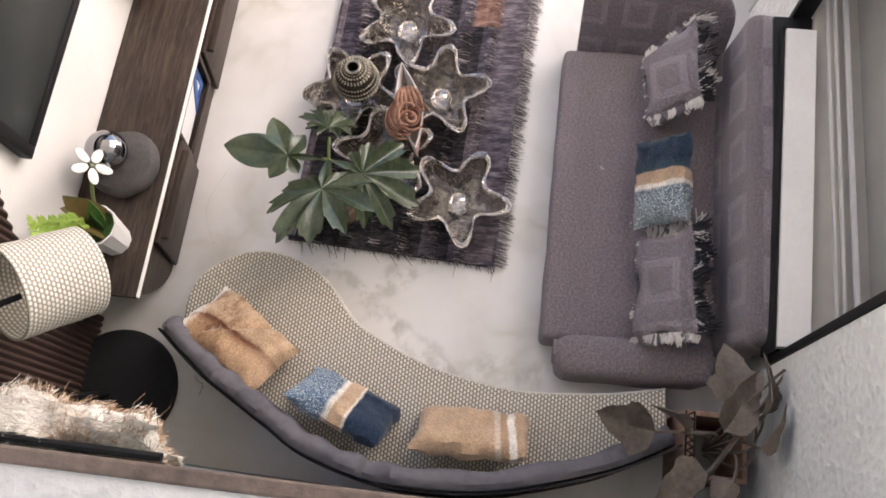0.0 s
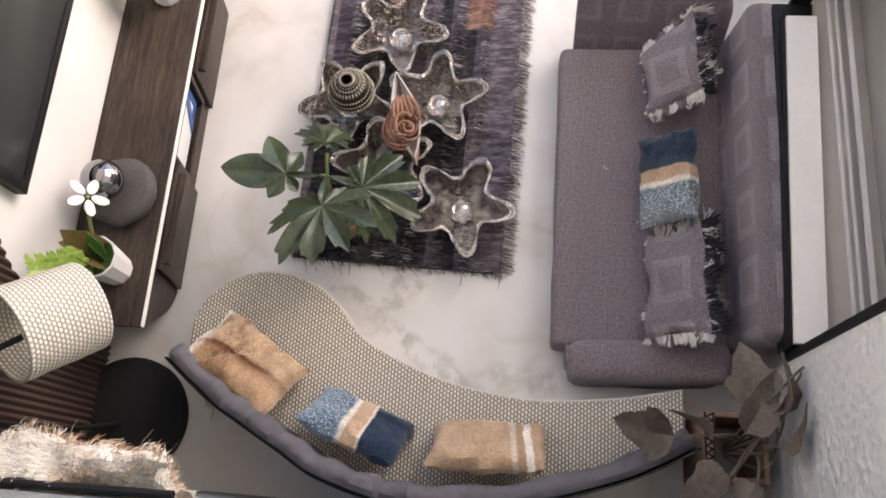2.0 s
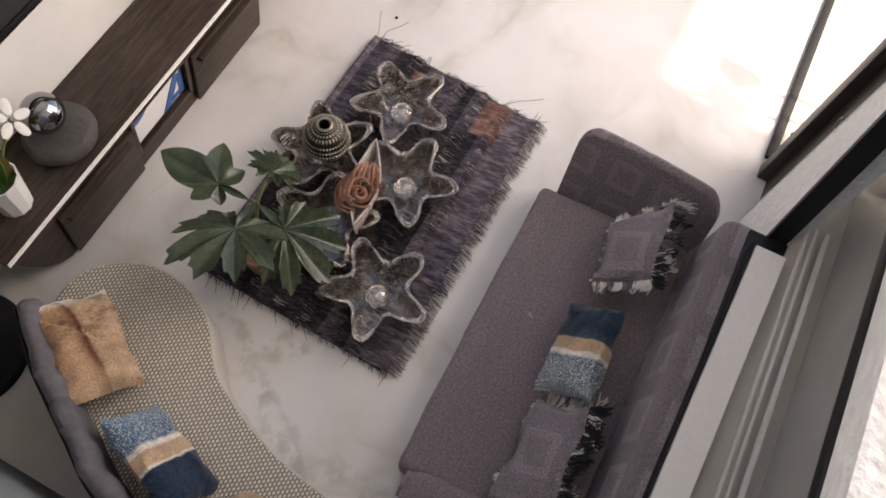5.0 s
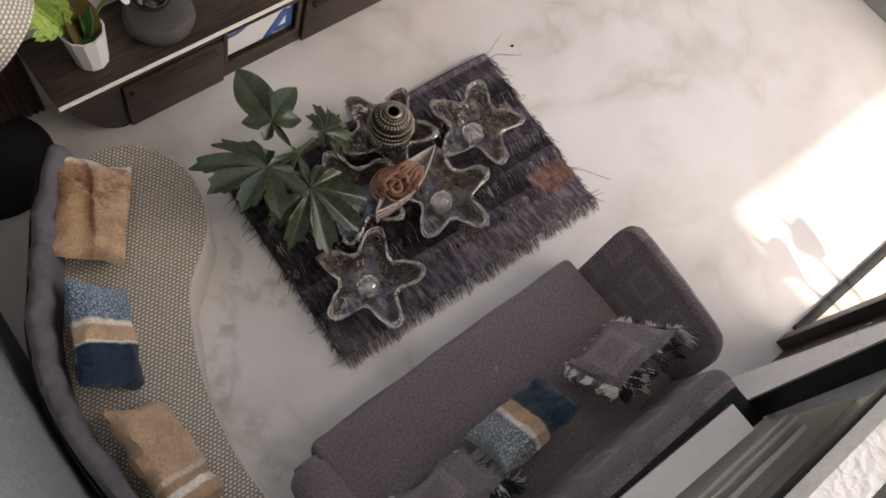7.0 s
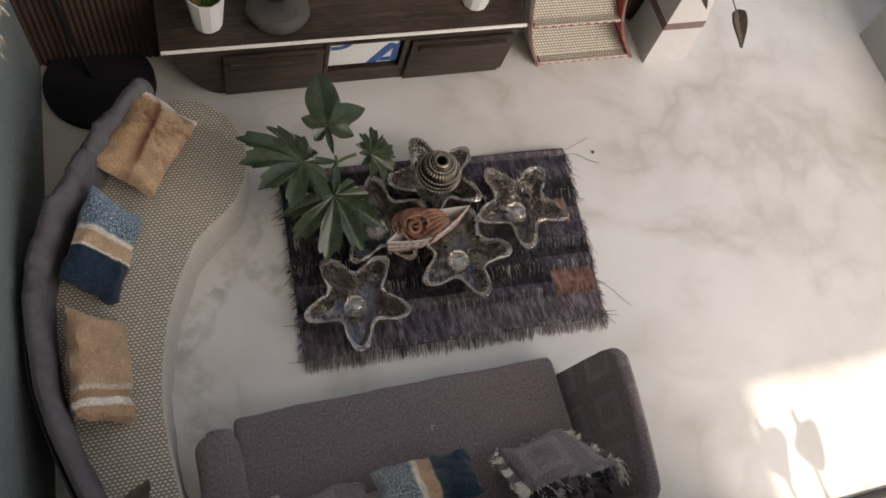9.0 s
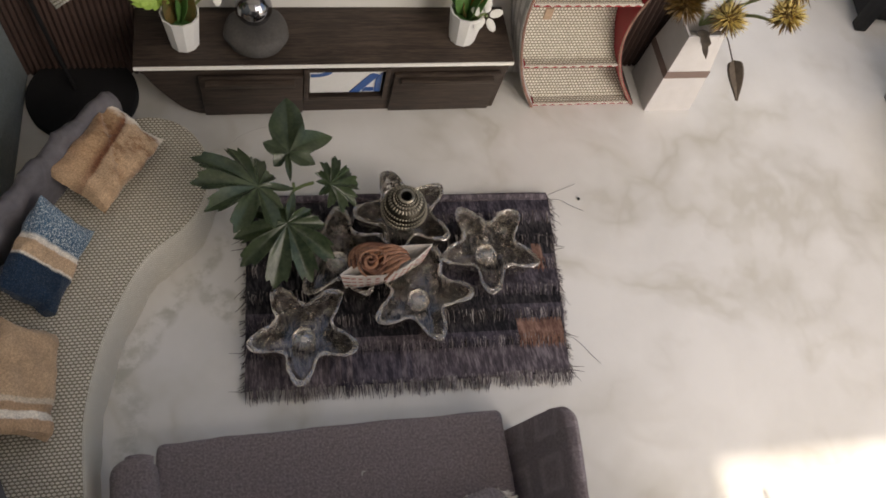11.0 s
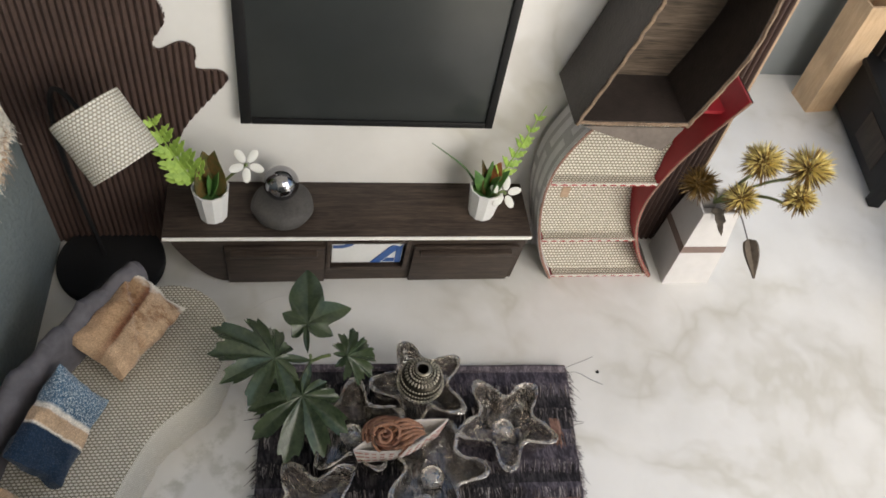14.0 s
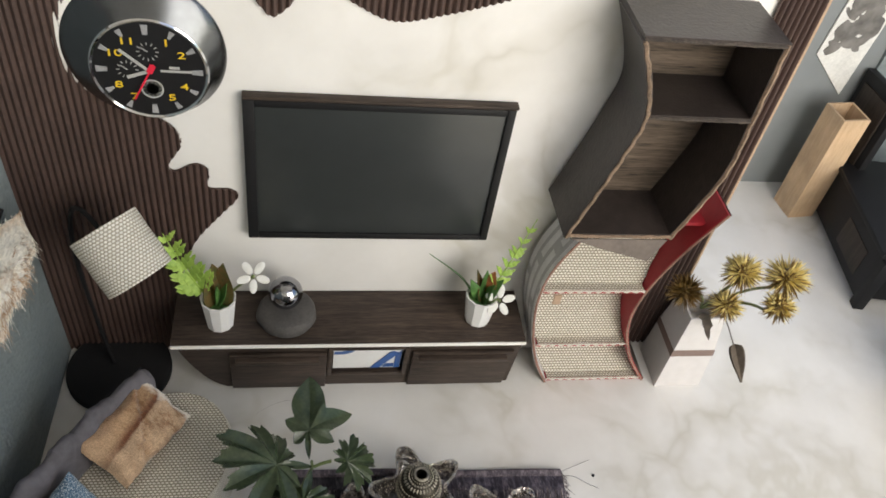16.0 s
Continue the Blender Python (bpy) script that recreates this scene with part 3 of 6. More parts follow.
def soft_block(x0, x1, y0, y1, z0, z1, bevel, res=8, wave=0.5, seed=1):
    """An upholstered block with rounded edges and slightly uneven faces."""
    lo, hi = (x0, y0, z0), (x1, y1, z1)
    rim = [bevel * k for k in (0, 0.12, 0.3, 0.55, 1.0)]
    axes = []
    for a, b in zip(lo, hi):
        inner = max(2, int((b - a - 2 * bevel) / 6))
        axes.append([a + r for r in rim] + [a + bevel + (b - a - 2 * bevel) * k / inner for k in range(1, inner)] + [b - r for r in rim[::-1]])
    n = [len(x) - 1 for x in axes]
    bm, made = bmesh.new(), {}

    def at(i, j, k):
        if (i, j, k) not in made:
            p = Vector((axes[0][i], axes[1][j], axes[2][k]))
            core = Vector([min(max(p[c], lo[c] + bevel), hi[c] - bevel) for c in range(3)])
            d = p - core
            if d.length > 1e-6:
                p = core + d.normalized() * max(abs(c) for c in d)
            q = noise.noise_vector(p * 0.05 + Vector((seed * 3.1, 0, 0))) + 0.4 * noise.noise_vector(p * 0.16 + Vector((seed, 2, 0)))
            made[i, j, k] = bm.verts.new(p + q * wave)
        return made[i, j, k]

    for a, b, c in ((0, 1, 2), (1, 2, 0), (2, 0, 1)):
        for end in (0, n[c]):
            for i in range(n[a]):
                for j in range(n[b]):
                    quad = []
                    for di, dj in ((0, 0), (1, 0), (1, 1), (0, 1)):
                        idx = [0, 0, 0]
                        idx[a], idx[b], idx[c] = i + di, j + dj, end
                        quad.append(at(*idx))
                    bm.faces.new(quad if end else quad[::-1])
    bmesh.ops.recalc_face_normals(bm, faces=bm.faces[:])
    return bm


# ---- the setting: marble floor, walls of foam board, unseen slabs that shape the light ----
solo("floor", box(-75, 620, -300, 420, -6, 0), FLOOR_MARBLE, "glossy white marble tile floor with grey-beige veins", "floor", "structure", smooth=False)
solo("ground", box(-3000, 4000, -4000, 3000, -30, -8), paint("balcony_ground", (0.50, 0.49, 0.46), 0.8, grain=0.1), "pale grey ground round the model room", "ground", "structure", smooth=False)
WALL_Y, LEFT_X, SOUTH_Y = 36.0, -67.0, -263.0


def lean(z):
    """How far the feature wall stands back at height z."""
    return 3.0 * max(0.0, 1 - z / 105.0)


solo("wall_north", loft([[(x, WALL_Y + lean(z), z) for z in (0, 30, 60, 105, 262)] + [(x, WALL_Y + 8, z) for z in (262, 0)] for x in (LEFT_X, 284)]), WALL_MARBLE, "white marble feature wall with soft grey veins", "wall", "structure", smooth=False)
solo("wall_west", loft([[(LEFT_X - 8, y, 0), (foot, y, 0), (LEFT_X, y, 235), (LEFT_X - 8, y, 235)] for y, foot in ((-271, -66.5), (WALL_Y + 8, -61.3))]), GREY_PLASTER, "slate-grey embossed foam wall of the model room", "wall", "structure", smooth=False)


solo("wall_cap", box(LEFT_X - 9, LEFT_X - 0.4, -272, WALL_Y + 5, 235, 237.5, 0.6), FOAM_EDGE, "rough white foam edge on top of the grey wall", "wall edge", "structure", smooth=False)


solo("trim", box(LEFT_X - 2.4, LEFT_X + 0.4, -262.6, WALL_Y, 232, 238.3, 0.5), paint("torn_brown_edge", (0.10, 0.075, 0.062), 0.85, vary=0.5, grain=0.4, relief=0.5), "torn dark brown card strip along the grey wall's top", "trim", "structure", smooth=False)


def ragged_pier():
    """The pier by the doorway; its foam edge is torn."""
    rows = []
    for k in range(95):
        z = 2.0 * k
        e = 190 + 1.6 * noise.noise(Vector((z * 0.35, 0, 0))) + 1.0 * noise.noise(Vector((z * 1.3, 4, 0)))
        y = SOUTH_Y + 3.0 - 0.070 * z
        rows.append([(155, y - 10, z), (188, y - 10, z), (e, y - 1.2, z), (e - 0.8, y + 0.3, z), (155, y, z)])
    return loft(rows)


def wall_south():
    # left pier, pier between window and doorway, piece under the window
    a = box(LEFT_X, 0, SOUTH_Y - 9, SOUTH_Y + 7.5, 0, 188, 0.8)
    b = ragged_pier()
    c = box(0, 155, SOUTH_Y - 9, SOUTH_Y, 0, 48)
    d = box(0, 155, SOUTH_Y - 9, SOUTH_Y, 176, 188)
    return merge(a, b, c, d)


solo("wall_south", wall_south(), WHITE_PLASTER, "white embossed foam wall with a window and a doorway", "wall", "structure", smooth=False)
# unseen slabs added to shape the light, open to the balcony on the south
PALE = paint("unseen_wall_paint", (0.74, 0.72, 0.68), 0.85, grain=0.01)
# the tall north one throws sunlight back onto the window side
solo("wall_bounce_north", box(-1400, 1900, 1300, 1360, -30, 2300), PALE, "unseen pale wall added to shape the light", "wall", "structure", smooth=False)
solo("wall_block_west", box(-1460, -1400, -700, 1560, -30, 700), PALE, "unseen pale wall added to shape the light", "wall", "structure", smooth=False)
# overhead slab, added to keep direct sun to the doorway's floor
solo("ceiling", box(-1460, 1300, -760, 120, 1300, 1340), PALE, "unseen pale slab overhead that keeps the sun off the model", "ceiling", "structure", smooth=False)
solo("wall_sun_mask_south", merge(box(-1460, 208, -760, -700, -30, 1300), box(208, 1300, -760, -700, 1205, 1300)), PALE, "unseen wall whose opening cuts the edge of the sun patch", "wall", "structure", smooth=False)
# the next space behind the feature wall
solo("wall_back", box(330, 620, 198, 204, 0, 200), GREY_BOARD, "smooth grey board wall behind the feature wall", "wall", "structure", smooth=False)
solo("wall_back_panel", box(470, 620, 195.5, 197.9, 0, 200), GREY_PLASTER, "grey embossed foam panel on the back wall", "wall", "structure", smooth=False)
solo("wall_east", box(640, 648, 100, 198, 0, 200), GREY_PLASTER, "grey embossed foam wall at the far side", "wall", "structure", smooth=False)
# grey face past the floor, only as tall as the view needs
solo("low_ledge", box(438, 620, -300, 10, 0, 45, 0.8), paint("ledge_grey", (0.33, 0.325, 0.31), 0.7, vary=0.12, grain=0.05), "low smooth grey board along the floor's far edge, cut to the view", "ledge", "structure", smooth=False)


# ---- curved sofa ----
def curved_sofa():
    sofa = thing("curved_sofa", -15, -110, 0, label="curved kidney-shaped sofa in cream woven fabric with grey velvet back", category="sofa")
    off = Vector((15, 110, 0))
    front = curve([(4, -12.5, 0), (10, -13.5, 0), (18, -17, 0), (26, -26, 0), (31, -38.5, 0), (30.5, -53, 0), (26, -65.5, 0), (19, -75, 0), (11, -81.5, 0), (4, -88.5, 0), (-2.5, -100, 0), (-8.5, -114, 0), (-13, -128, 0), (-16.2, -145, 0), (-17.8, -160, 0), (-17, -178, 0), (-14.5, -200, 0), (-10, -221, 0)], 4)
    back = curve([(-10, -14, 0), (-25, -33, 0), (-34, -48, 0), (-43, -64, 0), (-52, -80, 0), (-58, -100, 0), (-60, -116, 0), (-58, -152, 0), (-46, -194, 0), (-32, -222, 0)], 6)
    nf = len(front)
    sides = []
    for i in range(nf):
        d = (front[min(i + 1, nf - 1)] - front[max(i - 1, 0)]).normalized()
        sides.append(Vector((-d.y, d.x, 0)))
    outline = [p + off for p in front] + [p + off for p in back[::-1]]
    part("seat", prism(outline, 0, 28.6, 1.0), WEAVE, sofa)
    # a paler skirt covers the front edge below the seat
    loops = []
    for i in range(9, nf):
        p, out = front[i], sides[i]
        g = 0.6 + 0.5 * math.sin(i * 0.8) + 0.3 * math.sin(i * 2.1)
        loops.append([p + off + out * a + Vector((0, 0, z)) for a, z in ((0.15, 28.0), (0.75, 27.0), (0.8 + 0.3 * g, 14), (0.5 + g, 0.2), (-1.5, 0.2), (-1.5, 27))])
    part("skirt", loft(loops), FINE_WEAVE, sofa, "pale finely woven front skirt")
    # the back follows the outer edge, low at the ends, with a soft rolled rim
    n = len(back)
    loops = []
    for i, p in enumerate(back):
        d = (back[min(i + 1, n - 1)] - back[max(i - 1, 0)]).normalized()
        out = Vector((d.y, -d.x, 0))
        f = i / (n - 1)
        h = 56 - 8 * abs(2 * f - 0.9) ** 3 + 1.5 * math.sin(i * 0.9) + 0.8 * math.sin(i * 2.3)
        w = 6.4 + 0.8 * math.sin(i * 1.3)
        prof = [(-5.0, 27), (-5.6 + 0.5 * math.sin(i * 1.7), h * 0.6), (-w, h - 7), (-w * 0.97, h - 3.5), (-w * 0.8, h - 1), (-w * 0.45, h + 0.4), (-1, h + 0.4), (1.0, h - 1.2), (1.5, h - 4), (1.0, h * 0.5), (0.5, 1), (-3, 1)]
        loops.append([p + off + out * a + Vector((0, 0, z)) for a, z in prof])
    part("backrest", loft(loops), VELVET, sofa, "crumpled grey velvet backrest")
    loops = []
    for i, p in enumerate(back):
        d = (back[min(i + 1, n - 1)] - back[max(i - 1, 0)]).normalized()
        out = Vector((d.y, -d.x, 0))
        loops.append([p + off + out * a + Vector((0, 0, z)) for a, z in ((2.0, 0), (2.0, 50), (2.8, 50), (3.0, 0))])
    part("back_shell", loft(loops), BLACK, sofa, "black card shell behind the backrest")
    return sofa


curved_sofa()


# ---- grey sofa ----
def grey_sofa():
    sofa = thing("grey_sofa", 80, -212, 0, label="mauve-grey patterned fabric sofa with wide low seat", category="sofa")
    part("seat", soft_block(-72, 73, -34, 44, 0, 20, 3.5, 14, 0.7, 2), SEAT_CLOTH, sofa)
    # the back leans against the window wall
    bm = soft_block(-73, 75, -9, 9, 14, 57, 6, 12, 0.8, 3)
    moved(bm, shift(0, -35, 0, 7))
    # the cloth runs up the front and over the top in one piece
    uv = bm.loops.layers.uv.verify()
    for f in bm.faces:
        for l in f.loops:
            q = l.vert.co
            l[uv].uv = (q.x * MM, (q.z - q.y) * MM)
    part("backrest", bm, BACK_CLOTH, sofa, own_uv=True)
    # the arm towards the curved sofa: a low roll
    bm = soft_block(-9, 9, -27, 39, 0, 29, 6.0, 10, 1.0, 4)
    moved(bm, shift(-77, -2, 0, 0, -3, 2))
    arm = part("armrest", bm, SEAT_CLOTH, sofa)
    # the cloth is rolled in at the front end
    coil = [(6.2 * (1 - k / 26) * math.cos(k * 0.5), 6.6 * (1 - k / 26) * math.sin(k * 0.5)) for k in range(19)]
    loops = [[(-78.5 + a * 1.0, y, 20.5 + c), (-78.5 + a * 0.88, y, 20.5 + c * 0.88), (-78.5 + a * 0.88, y - 2.5, 20.5 + c * 0.88), (-78.5 + a, y - 2.5, 20.5 + c)] for (a, c) in coil for y in (38.2,)]
    part("rolled_end", loft(loops), SEAT_CLOTH, arm)
    # the other arm flares outwards and rises
    loops = []
    rows = curve([(-33, 36, 11), (-31, 41, 12.5), (-26, 45.5, 14), (-10, 46.5, 16), (10, 46.5, 18), (25, 46, 19.2), (32, 45, 19.6), (35.5, 41.5, 19), (37, 36, 17.5)], 3)
    for i, (y, h, lean) in enumerate(rows):
        t = 6.0 - 2.4 * max(0, abs(y - 2) - 28) / 7
        w = 0.7 * noise.noise(Vector((y * 0.06, 1, 0)))
        prof = [(-2, 0), (lean * 0.22 - 2.4, h * 0.25), (lean * 0.5 - 3, h * 0.5), (lean * 0.76 - 4 + w, h * 0.76), (lean - 5.2, h - 4), (lean - 4.6, h - 1.4), (lean - 3.0, h), (lean + t * 0.5 - 3.4, h + 0.4), (lean + t - 5, h - 0.4), (lean + t - 4, h - 2.6), (lean * 0.82 + t - 2 + w, h * 0.72), (lean * 0.6 + t, h * 0.45), (t + 4, 0)]
        loops.append([(76 + a, y, z) for a, z in prof])
    part("armrest", loft(loops), SOFA_CLOTH, sofa)
    return sofa


grey_sofa()


# ---- low television bench ----
def tv_bench():
    b = thing("tv_bench", 0, 0, 0, label="low dark wood television bench with a pale edge strip", category="tv bench")
    part("top", box(0, 184, 0.6, 37.4, 46.5, 49.0, 0.3), DARK_WOOD, b)
    part("edge_strip", box(0.2, 183.8, -0.2, 0.6, 47.0, 48.8), WHITE, b, "thin white edge strip")
    # body: rounded under-cut at one end, front falling back to the floor
    prof = curve([(1.5, 46.4, 0), (5, 33, 0), (11, 18, 0), (18, 6, 0), (25, 0.4, 0)], 5)

    def block(outline, deep=0.0):
        return loft([[(x, 3.4 + 6.6 * (1 - z / 46.4) + deep, z) for x, z in outline], [(x, 36.4, z) for x, z in outline]])

    # solid at both ends, with an open niche between them
    part("rounded_end", block([(p.x, p.y) for p in prof] + [(80.2, 0.4), (80.2, 46.4)]), DARK_WOOD, b)
    part("square_end", block([(120.4, 0.4), (183.5, 0.4), (183.5, 46.4), (120.4, 46.4)]), DARK_WOOD, b)
    part("niche_floor", block([(80.2, 0.4), (120.4, 0.4), (120.4, 14.6), (80.2, 14.6)]), DARK_WOOD, b)
    part("niche_top", block([(80.2, 41.0), (120.4, 41.0), (120.4, 46.4), (80.2, 46.4)]), DARK_WOOD, b)
    part("niche_back", block([(80.2, 14.6), (120.4, 14.6), (120.4, 41.0), (80.2, 41.0)], 7.0), DARK_WOOD, b)

    def panel(x0, x1, z0, z1, proud):
        bm = box(x0, x1, -proud, 0, z0, z1, 0.5)
        for v in bm.verts:
            v.co.y += 3.0 + 6.6 * (1 - v.co.z / 46.4)
        return bm

    for x0, x1 in ((28, 78), (124, 180)):
        d = part("drawer_front", panel(x0, x1, 2.0, 38, 2.2), DARK_WOOD, b)
        part("pull_ledge", panel(x0 + 3, x1 - 4, 33.0, 36.0, 5.6), DARK_WOOD, d)
    for x0, x1, z0, z1 in ((81, 119.5, 40, 42.5), (81, 119.5, 13, 15.5), (78.6, 81, 13, 42.5), (119.5, 122, 13, 42.5)):
        part("niche_frame", panel(x0, x1, z0, z1, 1.2), DARK_WOOD, b)
    return b


tv_bench()


# ---- television ----
def television():
    tv = thing("television", 98.5, WALL_Y, 136, label="flat black television in a wood frame on the marble wall", category="television")
    part("screen", box(-56, 56, -4.2, -1.0, -37.5, 38, 0.2), SCREEN, tv, "dark grey matt screen")
    for n, b in (("frame_side", box(-60, -55, -5.4, -0.4, -40.5, 41, 0.5)), ("frame_side", box(56, 60, -5.4, -0.4, -40.5, 41, 0.5)),
                 ("frame_bottom", box(-55, 56, -5.4, -0.4, -40.5, -37, 0.5)), ("frame_top", box(-55, 56, -5.4, -0.4, 37.5, 41, 0.5))):
        part(n, b, BLACK, tv)
    part("top_strip", box(-60, 61, -5.2, -0.3, 41, 42.6, 0.4), DARK_WOOD, tv)
    return tv


television()


# ---- soft things ----
def thread(bm, a, b, r, mat=0, c=None):
    """A thin three-sided thread from a to b, sagging through c."""
    a, b = Vector(a), Vector(b)
    mid = Vector(c) if c is not None else (a + b) / 2
    d = (b - a).normalized()
    s = d.cross(Vector((0.3, 0.2, 1))).normalized()
    u = d.cross(s)
    rings = []
    for p, k in ((a, 1.0), (mid, 0.9), (b, 0.45)):
        rings.append([bm.verts.new(p + (s * math.cos(q) + u * math.sin(q)) * r * k) for q in (0, 2.094, 4.189)])
    for p, q in zip(rings, rings[1:]):
        for i in range(3):
            f = bm.faces.new((p[i], p[(i + 1) % 3], q[(i + 1) % 3], q[i]))
            f.material_index = mat
    bm.faces.new(rings[-1]).material_index = mat


def frame_of(origin, u, v):
    """A pose whose x runs along u and y along v."""
    u, v = Vector(u).normalized(), Vector(v)
    n = u.cross(v).normalized()
    v = n.cross(u)
    m = Matrix((u, v, n)).transposed().to_4x4()
    m.translation = Vector(origin) * MM
    return m


def pillow(origin, u, v, size, mat, label, seed, group):
    bm = cushion(*size, 24, 1.5, seed, 0.05)
    for w in bm.verts:
        q = w.co
        if mat is PLUSH_FOLD:
            k = q.y + 0.8 - 0.12 * q.x
            q.z += (0.5 * math.exp(-(k - 1.8) ** 2 / 3) - 0.7 * math.exp(-(k + 0.6) ** 2 / 1.6)) * (1 if q.z > 0 else 0)
            q.z += (0.9 * math.exp(-((q.x + 8 + q.y * 0.6) / 1.7) ** 2) - 2.2 * math.exp(-((q.x + 3 - q.y * 0.9) / 1.4) ** 2) + 1.3 * math.exp(-((q.x - 0.5 - q.y * 0.9) / 2.0) ** 2)) * (1 if q.z > 0 else 0)
        w.co = q + noise.noise_vector(q * 0.28 + Vector((seed, 0.0, 0.0))) * 0.55
    return solo("pillow", bm, mat, label, "pillow", at=frame_of(origin, u, v), group=group)


pillow((-11, -43, 41), (-24, -37, 0), (18, -12, -11), (45, 30, 12), PLUSH_FOLD, "tan plush pillow with a dark brown fold and white streaks", 1, "pillows on the curved sofa")
pillow((-33, -92, 40.5), (-15, -39, -3), (15, -4, -22), (42, 29, 11), PLUSH_BLUE, "blue plush pillow with a tan band edged in white", 2, "pillows on the curved sofa")
pillow((-38, -144, 40), (1, -47, 2), (17, 3, -20), (46, 27, 11), PLUSH_TAN, "tan plush pillow with two white stripes", 3, "pillows on the curved sofa")
pillow((79, -214.5, 37), (38, 1, 2), (0, -20, 18), (41, 27, 11), PLUSH_PALE, "faded blue plush pillow with a tan band on the grey sofa", 4, "pillows on the grey sofa")


def fringed_pillow(origin, u, v, size, seed, skew, taper):
    m = frame_of(origin, u, v)
    pil = thing("fringed_pillow", label="grey patterned pillow with a frayed black and white fringe", category="pillow", group="pillows on the grey sofa")
    pil.matrix_basis = m
    sx, sy = size[0] / 2, size[1] / 2

    def warp(p):
        """The cover is pulled out of square: its back edge slips along, one end narrows."""
        k = 0.5 - p.y / sy / 2
        e = 0.5 - p.x / sx / 2
        return Vector((p.x - k * (skew[0] * e + skew[1] * (1 - e)), p.y * (1 - taper * e), p.z + 1.2 * math.sin(p.x * 0.22 + p.y * 0.12 + seed)))

    bm = cushion(size[0], size[1], size[2], 16, 1.3, seed)
    for w in bm.verts:
        w.co = warp(w.co)
    part("cover", bm, PILLOW_CLOTH, pil)
    rnd = random.Random(seed)
    bm = bmesh.new()
    # threads hang in tufts, each of one colour; the back edge is thickest and darkest
    for side, tufts in ((0, 16), (1, 24 if seed == 6 else 16), (2, 38), (3, 26)):
        for g in range(tufts):
            t0 = -1 + 2 * (g + rnd.uniform(0.1, 0.9)) / tufts
            swing, rise = rnd.uniform(-0.7, 0.7), rnd.uniform(-0.3, 0.9)
            mat = rnd.choice((0, 0, 0, 2)) if side < 2 else (rnd.choice((1, 1, 1, 0, 2)) if side == 2 else rnd.choice((2, 2, 2, 0)))
            reach = (rnd.uniform(3.0, 5.5), rnd.uniform(2.5, 4.5), rnd.uniform(4.0, 8.0), rnd.uniform(1.2, 2.4))[side]
            if side == 1 and seed == 6:
                reach *= 2.3
            for _ in range(15):
                t = max(-1.0, min(1.0, t0 + rnd.gauss(0, 0.05)))
                if side < 2:
                    d = 1 if side == 0 else -1
                    a, out = (d * sx * 0.93, t * sy * 0.95), (d, swing + rnd.gauss(0, 0.12))
                else:
                    d = -1 if side == 2 else 1
                    a, out = (t * sx * 0.97, d * sy * 0.92), (swing * (1.0 if side == 2 else 0.3) + rnd.gauss(0, 0.15), d)
                p = warp(Vector((a[0], a[1], rnd.uniform(-1.0, 1.6) + (4.5 if side == 1 and seed == 6 else 0.0))))
                q = p + Vector((out[0], out[1], (rise if side == 2 else rise * 0.4) + rnd.gauss(0, 0.15))).normalized() * reach * rnd.uniform(0.75, 1.15)
                thread(bm, p, q, rnd.uniform(0.28, 0.6), mat, (p + q) / 2 + Vector((rnd.gauss(0, 0.35), rnd.gauss(0, 0.35), rnd.uniform(0.2, 1.3))))
    part("fringe", bm, [FRINGE_WHITE, FRINGE_DARK, FRINGE_GREY], pil, "frayed white and black threads", smooth=False)
    return pil


fringed_pillow((128, -217, 38), (-40, -3, 0), (-2, 22, -17), (34, 28, 8), 5, (13, 4), 0.0)
fringed_pillow((33, -217.5, 36), (-46, 0, 2), (-2, 21, -19), (48, 31, 8), 6, (0, 0), 0.10)


# ---- rug of overlapping fringed strips ----
def rug_point(u, v, z):
    a = Vector((47, -44, 0)).lerp(Vector((204, -51, 0)), u)
    b = Vector((43, -141, 0)).lerp(Vector((195, -146, 0)), u)
    p = a.lerp(b, v)
    return (p.x, p.y, z)


